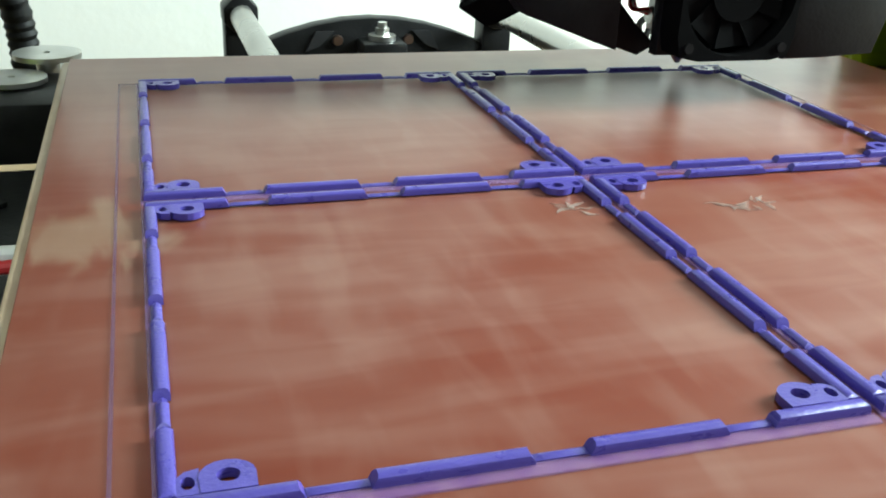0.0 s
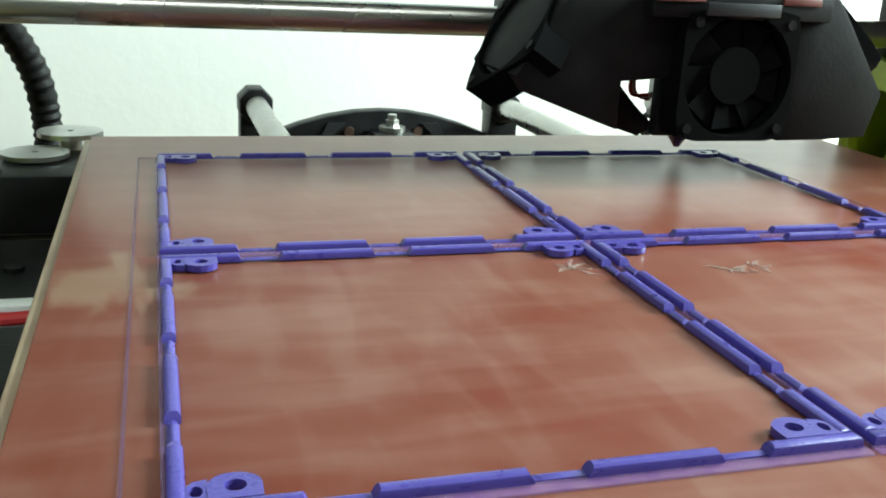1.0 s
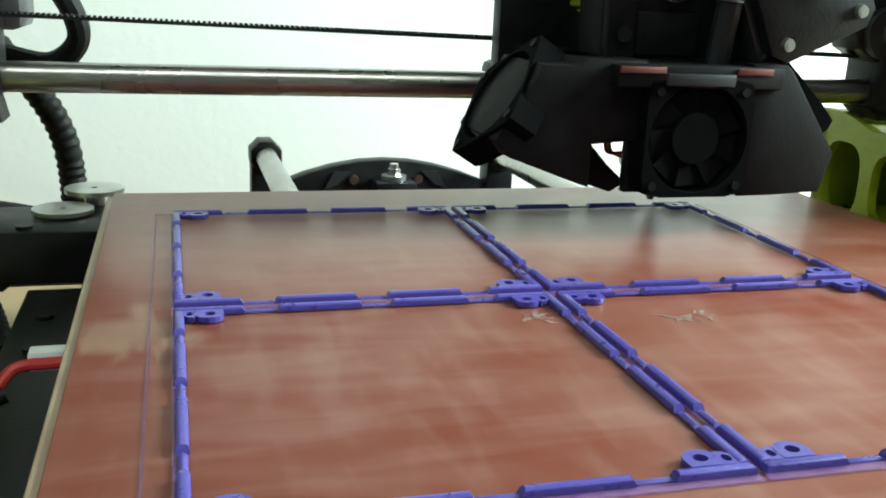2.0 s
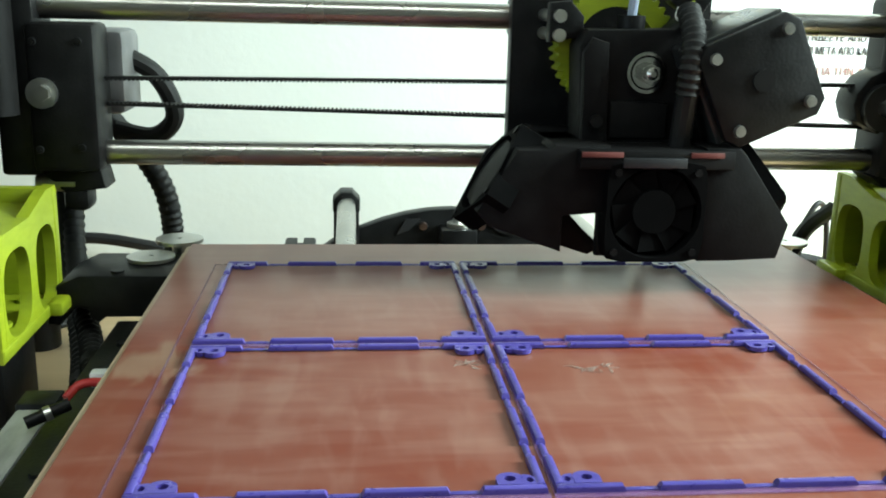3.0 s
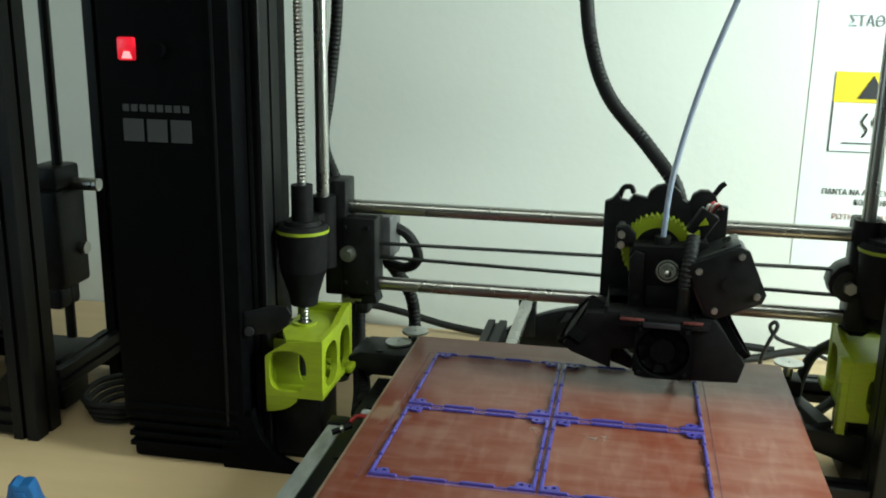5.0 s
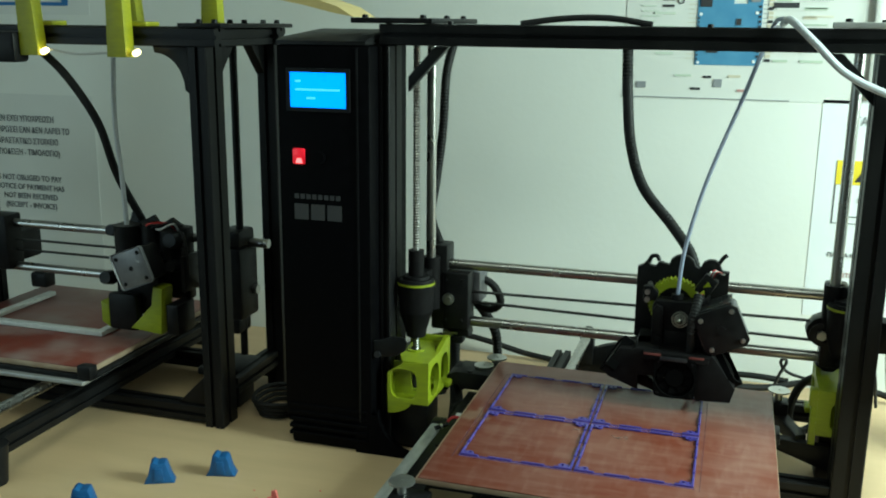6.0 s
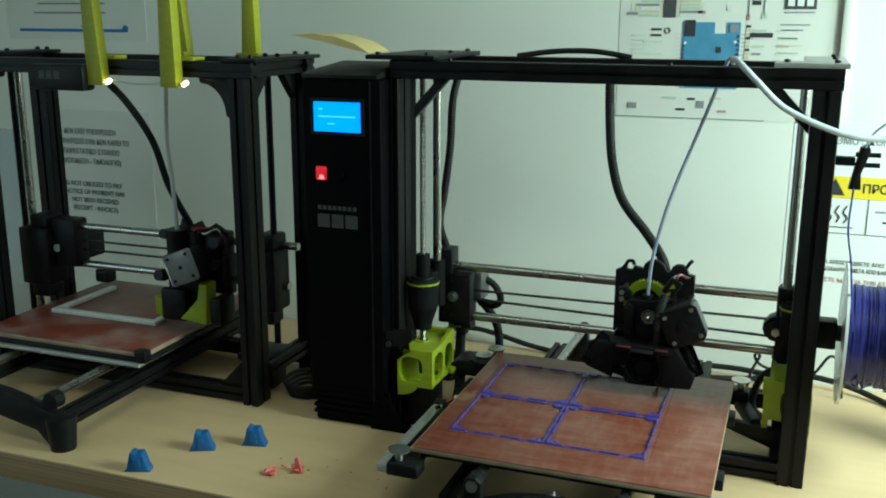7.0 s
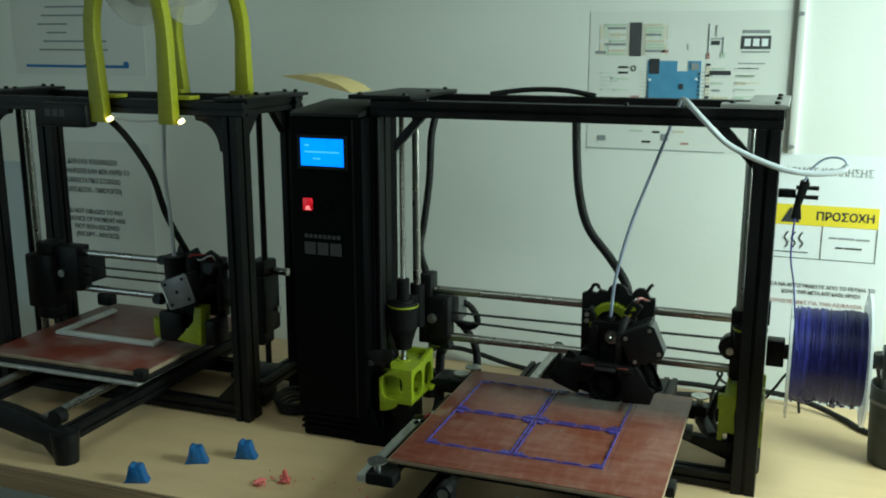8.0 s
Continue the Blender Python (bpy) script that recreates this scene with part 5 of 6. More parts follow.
def build_second():
    for x0 in (-0.475, -0.920):
        for y0, y1 in ((0.045, 0.080), (0.185, 0.212)):
            xa, xb = (x0, x0 + 0.032) if x0 < -0.6 else ((x0, x0 + 0.023) if y0 < 0.1 else (x0 + 0.008, x0 + 0.032))
            slotted("upright", xa, xb, y0, y1, TABLE_Z, 0.3518, "z", P2)
        slotted("top_side_beam", x0 + 0.004, x0 + 0.028, 0.0675, 0.1895, 0.352, 0.371, "y", P2)
    slotted("top_front_beam", -0.922, -0.441, 0.045, 0.067, 0.352, 0.3715, "x", P2)
    slotted("top_rear_beam", -0.922, -0.441, 0.190, 0.212, 0.352, 0.3715, "x", P2)
    for x in (-0.484, -0.930):
        pl = part("corner_plate", box(bm_new(), x, x + 0.052, 0.043, 0.214, 0.3718, 0.3765, 0.001), FRAME, P2)
        for y in (0.055, 0.12, 0.2):
            screw_head(pl, x + 0.02, y, 0.3765, "z", 0.0035, 0.004, FRAME)
            screw_head(pl, x + 0.038, y, 0.3765, "z", 0.0035, 0.004, FRAME)
    for f in ((lambda d: -0.4755 - d), (lambda d: -0.8875 + d)):
        pts = [(f(0), 0.3518), (f(0.046), 0.3518)]
        for i in range(7):
            a = math.radians(90 * i / 6)
            pts.append((f(0.044 - 0.036 * math.sin(a)), 0.305 + 0.040 * math.cos(a)))
        pts += [(f(0), 0.300)]
        part("corner_brace", prism(bm_new(), pts, "xz", 0.052, 0.062, 0.001), FRAME, P2)
    pts = [(0.0805, 0.3518), (0.112, 0.3518), (0.0805, 0.318)]
    part("corner_brace", prism(bm_new(), pts, "yz", -0.468, -0.456, 0.001), FRAME, P2)
    pts = [(0.1845, 0.3518), (0.153, 0.3518), (0.1845, 0.318)]
    part("corner_brace", prism(bm_new(), pts, "yz", -0.468, -0.456, 0.001), FRAME, P2)
    # base
    slotted("base_front_beam", -0.887, -0.4755, 0.050, 0.070, TABLE_Z + 0.002, TABLE_Z + 0.022, "x", P2)
    slotted("base_rear_beam", -0.887, -0.4675, 0.190, 0.210, TABLE_Z + 0.010, TABLE_Z + 0.030, "x", P2)
    slotted("base_side_beam", -0.470, -0.450, 0.0805, 0.1845, TABLE_Z + 0.030, TABLE_Z + 0.050, "y", P2)
    part("gusset", prism(bm_new(), [(-0.4755, TABLE_Z + 0.022), (-0.515, TABLE_Z + 0.022), (-0.4755, TABLE_Z + 0.062)], "xz", 0.054, 0.064, 0.001), FRAME, P2)
    for x in (-0.625, -0.825):
        slotted("base_long_beam", x, x + 0.02, -0.135, 0.30, TABLE_Z + 0.0225, TABLE_Z + 0.0425, "y", P2)
    # arched front mount with a foot at each end
    pts = [(-0.862, TABLE_Z), (-0.862, -0.050)]
    for i in range(11):
        a = i / 10
        pts.append((-0.85 + 0.232 * a, -0.036 + 0.022 * math.sin(math.pi * a)))
    pts += [(-0.600, -0.040), (-0.593, -0.055), (-0.598, TABLE_Z), (-0.620, TABLE_Z), (-0.640, -0.062), (-0.720, -0.046), (-0.82, -0.062), (-0.842, TABLE_Z)]
    am = part("bed_rod_mount", prism(bm_new(), pts, "xz", -0.152, -0.136, 0.0015), BLACK, P2)
    part("mount_foot", cyl(bm_new(), (-0.608, -0.145, TABLE_Z), (-0.608, -0.145, -0.040), 0.0150, 22, 0.0185), BLACK, am)
    part("mount_foot", cyl(bm_new(), (-0.852, -0.145, TABLE_Z), (-0.852, -0.145, -0.040), 0.0150, 22, 0.0185), BLACK, am)
    part("mount_knob", cyl(bm_new(), (-0.618, -0.150, -0.022), (-0.618, -0.135, -0.022), 0.011, 8), BLACK, am)
    for x in (-0.800, -0.645):
        part("bed_rod", cyl(bm_new(), (x, -0.142, -0.030), (x, 0.30, -0.030), 0.006, 18), STEEL, P2)
    part("bed_rod_mount", box(bm_new(), -0.83, -0.61, 0.296, 0.308, TABLE_Z, -0.018, 0.002), BLACK, P2)
    # bed
    bp = part("bed_plate", box(bm_new(), -0.862, -0.575, -0.022, 0.262, -0.0135, -0.0075, 0.001), BLACK, P2)
    part("bed_insulation", box(bm_new(), -0.850, -0.583, -0.028, 0.250, -0.0185, -0.0137, 0.001), ALU, bp, "pale metal under-plate")
    part("bed_glass", box(bm_new(), -0.858, -0.580, -0.019, 0.258, -0.0073, -0.0012, 0.001), BED_EDGE, bp)
    part("bed_sheet", box(bm_new(), -0.857, -0.581, -0.018, 0.257, -0.0010, 0.0, 0.0004), BED2, bp, "dark red worn bed sheet with a whitish haze")
    for x, y in ((-0.584, -0.016), (-0.584, 0.254), (-0.854, -0.016)):
        part("bed_clip", box(bm_new(), x - 0.009, x + 0.009, y - 0.008, y + 0.006, -0.0135, 0.0035, 0.002), BLACK, bp)
    for y in (0.04, 0.2):
        part("bed_crossbar", box(bm_new(), -0.84, -0.60, y - 0.012, y + 0.012, -0.0225, -0.0187, 0.001), BLACK, bp)
    for x in (-0.800, -0.645):
        for y in (0.05, 0.19):
            part("bearing", cyl(bm_new(), (x, y - 0.016, -0.030), (x, y + 0.016, -0.030), 0.0105, 16), BLACK, bp)
    # drive
    for x in (-0.4935, -0.880):
        part("vertical_rod", cyl(bm_new(), (x, 0.124, -0.02), (x, 0.124, 0.3518), 0.0055, 18), STEEL, P2)
        xs = x + (0.026 if x > -0.6 else -0.02)
        part("lead_screw", cyl(bm_new(), (xs, 0.130, -0.02), (xs, 0.130, 0.3518), 0.0045, 14), BLACK, P2)
        bm = box(bm_new(), x - 0.014, x + 0.038, 0.106, 0.150, 0.030, 0.118, 0.004)
        box(bm, x + 0.006, x + 0.036, 0.110, 0.148, 0.118, 0.138, 0.004)
        box(bm, x - 0.004, x + 0.030, 0.112, 0.144, 0.010, 0.030, 0.004)
        part("sliding_housing", bm, BLACK, P2)
        part("motor_mount", box(bm_new(), x - 0.02, x + 0.036, 0.095, 0.155, -0.040, -0.030, 0.002), BLACK, P2)
        part("motor", box(bm_new(), x - 0.012, x + 0.030, 0.104, 0.146, TABLE_Z, -0.0402, 0.004), BLACK, P2)
    for z, xe in ((0.1200, -0.434), (0.0620, -0.450)):
        part("cross_rod", cyl(bm_new(), (-0.905, 0.138, z), (xe, 0.138, z), 0.0056, 18), STEEL, P2, "polished steel cross rod")
    for z in (0.098, 0.084):
        part("drive_belt", box(bm_new(), -0.85, -0.48, 0.136, 0.142, z - 0.0008, z + 0.0008), RUBBER, P2)
    bm = box(bm_new(), -0.852, -0.800, 0.120, 0.150, 0.060, 0.132, 0.003)
    box(bm, -0.795, -0.770, 0.15, 0.17, 0.030, 0.05, 0.003)
    eb = part("cross_end_block", bm, BLACK, P2)
    part("motor", box(bm_new(), -0.842, -0.802, 0.1502, 0.188, 0.066, 0.106, 0.004), BLACK, eb)
    part("washer_nut", cyl(bm_new(), (-0.832, 0.1198, 0.088), (-0.832, 0.116, 0.088), 0.006, 20), SILVER, eb)
    # head
    bm = box(bm_new(), -0.6300, -0.5340, 0.120, 0.137, 0.045, 0.136, 0.003)
    box(bm, -0.6180, -0.5580, 0.092, 0.1198, 0.030, 0.108, 0.003)
    cyl(bm, (-0.6060, 0.105, 0.108), (-0.6060, 0.105, 0.138), 0.016, 20)
    cyl(bm, (-0.5780, 0.112, 0.108), (-0.5780, 0.112, 0.140), 0.012, 20)
    cyl(bm, (-0.5530, 0.115, 0.098), (-0.5530, 0.115, 0.132), 0.013, 20)
    head = part("print_head", bm, BLACK, P2, "black print head with a grey motor and lime shroud")
    tn = Matrix.Rotation(radians(-21), 4, "Y")
    part("motor", box(bm_new(), -0.5900, -0.5480, 0.058, 0.0915, 0.077, 0.119, 0.005, tn), BLACK, head)
    part("motor_plate", box(bm_new(), -0.5915, -0.5465, 0.055, 0.0578, 0.0755, 0.1205, 0.004, tn), MOTOR, head, "grey motor face plate")
    for u, v in ((-0.0155, -0.0155), (0.0155, -0.0155), (0.0155, 0.0155), (-0.0155, 0.0155)):
        w = tn @ Vector((u, 0, v))
        screw_head(head, -0.5690 + w.x, 0.055, 0.098 + w.z, "y", 0.0025, 0.001, FRAME)
    screw_head(head, -0.5690, 0.055, 0.098, "y", 0.003, 0.001, FRAME)
    part("fan_body", box(bm_new(), -0.6220, -0.5820, 0.078, 0.0918, 0.012, 0.058, 0.004), BLACK, head)
    part("shroud", prism(bm_new(), [(-0.6330, 0.020), (-0.6220, 0.014), (-0.6220, 0.042), (-0.6330, 0.046)], "xz", 0.080, 0.110, 0.001), LIME, head, "lime green fan shroud")
    part("shroud", prism(bm_new(), [(-0.5900, 0.017), (-0.5480, 0.013), (-0.5440, 0.070), (-0.5560, 0.072), (-0.5600, 0.048), (-0.5820, 0.025)], "xz", 0.076, 0.100, 0.001), LIME, head, "lime green fan shroud")
    part("fan_body", box(bm_new(), -0.5435, -0.5260, 0.080, 0.118, 0.012, 0.050, 0.003), BLACK, head)
    part("nozzle", cyl(bm_new(), (-0.6140, 0.104, 0.0065), (-0.6140, 0.104, 0.0118), 0.0012, 12, 0.005), COPPER, head)
    for cx, cy, cz, rr in ((-0.6260, 0.112, 0.128, 0.008), (-0.5420, 0.108, 0.122, 0.010), (-0.5400, 0.104, 0.092, 0.008), (-0.6220, 0.090, 0.074, 0.009)):
        part("knob", cyl(bm_new(), (cx, cy, cz), (cx, cy - 0.014, cz + 0.003), rr, 18, rr * 0.85), BLACK, head)
    part("idler_frame", prism(bm_new(), [(-0.624, 0.108), (-0.610, 0.150), (-0.600, 0.152), (-0.596, 0.140), (-0.580, 0.148), (-0.572, 0.136), (-0.556, 0.146), (-0.542, 0.138), (-0.536, 0.108)], "xz", 0.121, 0.128, 0.001), BLACK, head)
    part("sensor_arm", box(bm_new(), -0.5330, -0.5270, 0.100, 0.132, 0.060, 0.105, 0.002), BLACK, head)
    for k in range(3):
        part("wire", tube(bm_new(), [(-0.545, 0.118, 0.128 - 0.008 * k), (-0.532, 0.108, 0.130 - 0.012 * k), (-0.526 - 0.003 * k, 0.106, 0.106), (-0.530, 0.112, 0.070)], 0.0020, 8), RUBBER, head)
    for k in range(4):
        part("wire", tube(bm_new(), [(-0.5900 + 0.008 * k, 0.105, 0.135), (-0.5760 + 0.007 * k, 0.098, 0.146 - 0.003 * k), (-0.5560 + 0.004 * k, 0.108, 0.142), (-0.5440, 0.121, 0.128)], 0.0013, 8), (RUBBER, REDW, RUBBER, WHITEW)[k], head)
    part("cable_hose", tube(bm_new(), [(-0.680, 0.06, 0.350), (-0.649, 0.07, 0.316), (-0.622, 0.085, 0.262), (-0.612, 0.10, 0.200), (-0.598, 0.125, 0.140)], 0.0048, 10), RUBBER, P2, "black cable hose")
    part("filament", tube(bm_new(), [(-0.600, 0.110, 0.49), (-0.604, 0.100, 0.36), (-0.606, 0.095, 0.27), (-0.604, 0.098, 0.20), (-0.606, 0.104, 0.137)], 0.0030, 8), TUBEW, P2, "white filament strand")
    # display box hung under the front beam, its mark as plain blocks
    lb = part("display_box", box(bm_new(), -0.765, -0.675, 0.020, 0.0445, 0.332, 0.366, 0.004), BLACK, P2)
    for k in range(3):
        part("mark_block", box(bm_new(), -0.745 + 0.012 * k, -0.736 + 0.012 * k, 0.0194, 0.0202, 0.347, 0.357), LOGO, lb)
    # arched spool carriers with little lamps at their feet
    for y, xa, xb in ((0.036, -0.668, -0.548), (0.196, -0.648, -0.528)):
        xm, hw = (xa + xb) / 2, (xb - xa) / 2
        outer, inner = [], []
        for i in range(15):
            a = math.pi * (1 - i / 14)
            outer.append((xm + (hw + 0.008) * math.cos(a), 0.455 + 0.118 * math.sin(a)))
            inner.append((xm + (hw - 0.010) * math.cos(a), 0.455 + 0.098 * math.sin(a)))
        foot = 0.340 if y < 0.1 else 0.3718
        pts = [(xa - 0.006, foot)] + outer + [(xb + 0.010, foot), (xb - 0.014, foot)] + inner[::-1] + [(xa + 0.018, foot)]
        ar = part("spool_arch", prism(bm_new(), pts, "xz", y - 0.008, y + 0.008, 0.001), ARCH, P2, "yellow-green printed spool arch")
        for x in (xa, xb):
            part("arch_clip", box(bm_new(), x - 0.012, x + 0.026, y + 0.0081, y + 0.034, 0.3725, 0.3775, 0.001) if y < 0.1 else box(bm_new(), x - 0.016, x + 0.02, y - 0.02, y - 0.0081, 0.3718, 0.3775, 0.001), ARCH, ar)
    for x in (-0.645, -0.528):
        part("small_lamp", cyl(bm_new(), (x, 0.036, 0.346), (x + 0.001, 0.028, 0.344), 0.0032, 14), LEDW, P2, "small warm white light")
    part("lamp_wire", tube(bm_new(), [(-0.645, 0.038, 0.347), (-0.61, 0.040, 0.342), (-0.57, 0.040, 0.344), (-0.528, 0.038, 0.347)], 0.0012, 8), WHITEW, P2)
    part("loose_wire", tube(bm_new(), [(-0.80, 0.2, 0.372), (-0.806, 0.2, 0.39), (-0.812, 0.2, 0.405), (-0.824, 0.2, 0.412)], 0.001, 6), RUBBER, P2)
    part("loose_wire", tube(bm_new(), [(-0.756, 0.035, 0.333), (-0.752, 0.036, 0.318), (-0.758, 0.036, 0.306), (-0.752, 0.036, 0.292)], 0.001, 6), RUBBER, P2)


BED2 = mat("worn_red_bed", (0.17, 0.034, 0.020), 0.35, second=(0.27, 0.19, 0.17), scale=14, amount=0.85, rough_var=0.15, bump=0.05, bump_scale=80)
build_second()

sp = thing("filament_spool", (-0.602, 0.116, 0.47), "pale translucent spool of white filament hung in the arches", "spool")
for x in (-0.645, -0.562):
    part("flange", ring(bm_new(), (x, 0.116, 0.567), "x", 0.012, 0.096, 0.003, 40), PALEF, sp, "cloudy plastic flange")
part("filament_winding", cyl(bm_new(), (-0.643, 0.116, 0.567), (-0.564, 0.116, 0.567), 0.070, 40), PALEF, sp)
part("axle", cyl(bm_new(), (-0.690, 0.116, 0.567), (-0.520, 0.116, 0.567), 0.006, 14), ALU, sp)

# white print on the second bed
w2 = thing("printed_white_frame", (-0.725, 0.14, 0.0002), "white half-finished printed frame on the worn red bed", "printed part")
for a in ((-0.818, -0.634, 0.078, 0.089), (-0.818, -0.807, 0.0892, 0.212), (-0.645, -0.634, 0.0892, 0.196)):
    part("side", box(bm_new(), *a, 0.0003, 0.0062, 0.0008), WHITEP, w2)


# ---- wall notices ----
Y = WALL_Y
def notice(name, x0, x1, z0, z1, label, category, material=None):
    s = thing(name, ((x0 + x1) / 2, Y - 0.001, z0), label, category)
    part("sheet", box(bm_new(), x0, x1, Y - 0.0005, Y + 0.0003, z0, z1), material or PAPER, s)
    return s


def mark(parent, name, x0, x1, z0, z1, material, lift=0.0):
    return part(name, box(bm_new(), x0, x1, Y - 0.0012 - lift, Y - 0.0006 - lift, z0, z1), material, parent)


FY = Y - 0.0009
s1 = notice("warning_notice", 0.190, 0.386, 0.016, 0.292, "white warning notice with a yellow banner and Greek lettering", "notice")
words("heading", "ΣΤΑΘΜΟΣ ΚΟΛΛΗΣΗΣ", 0.287, FY, 0.262, 0.0150, INKG, s1, width=0.82)
mark(s1, "banner", 0.2135, 0.3665, 0.1885, 0.2185, BANNER)
words("banner_word", "ΠΡΟΣΟΧΗ", 0.3225, Y - 0.0015, 0.1975, 0.0165, INK, s1, bold=0.0003, width=0.95)
part("warning_triangle", prism(bm_new(), [(0.236, 0.1925), (0.262, 0.1925), (0.249, 0.2150)], "xz", Y - 0.0019, Y - 0.0013), INK, s1)
for a in ((0.2135, 0.3665, 0.1390, 0.1398), (0.2135, 0.2143, 0.139, 0.1885), (0.3657, 0.3665, 0.139, 0.1885), (0.2930, 0.2938, 0.139, 0.1885), (0.226, 0.276, 0.1475, 0.1487)):
    mark(s1, "rule", *a, INK)
for k in range(3):
    x = 0.245 + 0.010 * k
    part("heat_wave", tube(bm_new(), [(x, FY, 0.1545), (x + 0.003, FY, 0.162), (x - 0.002, FY, 0.169), (x + 0.002, FY, 0.178)], 0.0009, 6), INK, s1)
for xa, xb, z, m in ((0.303, 0.314, 0.171, INKG), (0.3155, 0.337, 0.171, INKG), (0.339, 0.357, 0.1705, INKG), (0.313, 0.323, 0.157, INK), (0.3245, 0.3475, 0.157, INK)):
    mark(s1, "text_bar", xa, xb, z, z + 0.0024, m)
words("safety_text", "ΠΑΝΤΑ ΝΑ ΑΠΟΣΥΝΔΕΕΤΕ ΑΠΟ ΤΟ ΡΕΥΜΑ ΤΟ", 0.371, FY, 0.0955, 0.0080, INKC, s1, align="RIGHT", width=0.88)
words("safety_text", "ΚΟΛΛΗΤΗΡΙ ΜΕΤΑ ΑΠΟ ΚΑΘΕ ΧΡΗΣΗ", 0.352, FY, 0.0855, 0.0080, INKC, s1, align="RIGHT", width=0.74)
words("red_text", "ΡΩΤΗΣΤΕ ΜΑΣ ΓΙΑ ΤΗΝ ΑΣΦΑΛΕΙΑ ΣΑΣ", 0.374, FY, 0.0700, 0.0080, INKR, s1, align="RIGHT", width=0.97)

s2 = notice("payment_notice", -1.10, -0.868, -0.03, 0.262, "grey-white paper notice on payment in Greek and English", "notice", PAPER2)
for k, t in enumerate(("ΔΕΝ ΕΧΕΙ ΥΠΟΧΡΕΩΣΗ", "ΝΑ ΠΛΗΡΩΣΕΙ ΕΑΝ ΔΕΝ ΛΑΒΕΙ ΤΟ", "ΠΑΡΑΣΤΑΤΙΚΟ ΣΤΟΙΧΕΙΟ", "(ΑΠΟΔΕΙΞΗ - ΤΙΜΟΛΟΓΙΟ)")):
    words("notice_line", t, -1.000, FY, 0.2185 - 0.0180 * k, 0.0130, INKN, s2, bold=0.0002, width=0.80)
for k, t in enumerate(("IS NOT OBLIGED TO PAY", "NOTICE OF PAYMENT HAS", "NOT BEEN RECEIVED", "(RECEIPT - INVOICE)")):
    words("notice_line", t, -1.000, FY, 0.1230 - 0.0150 * k, 0.0125, INKN, s2, bold=0.0002, width=0.88)
s3 = notice("printed_notice", -1.16, -0.862, 0.385, 0.62, "white paper notice with small text and a blue line", "notice", PAPER2)
mark(s3, "blue_line", -1.135, -0.900, 0.3985, 0.4035, INKBLUE)
part("blue_dot", cyl(bm_new(), (-0.905, Y - 0.0006, 0.4045), (-0.905, Y - 0.0014, 0.4045), 0.006, 16), INKBLUE, s3)
random.seed(2)
for k in range(9):
    mark(s3, "text_bar", -1.10 + 0.01 * (k % 3), -1.10 + random.uniform(0.06, 0.16), 0.4295 + k * 0.0155, 0.4325 + k * 0.0155, INKG)


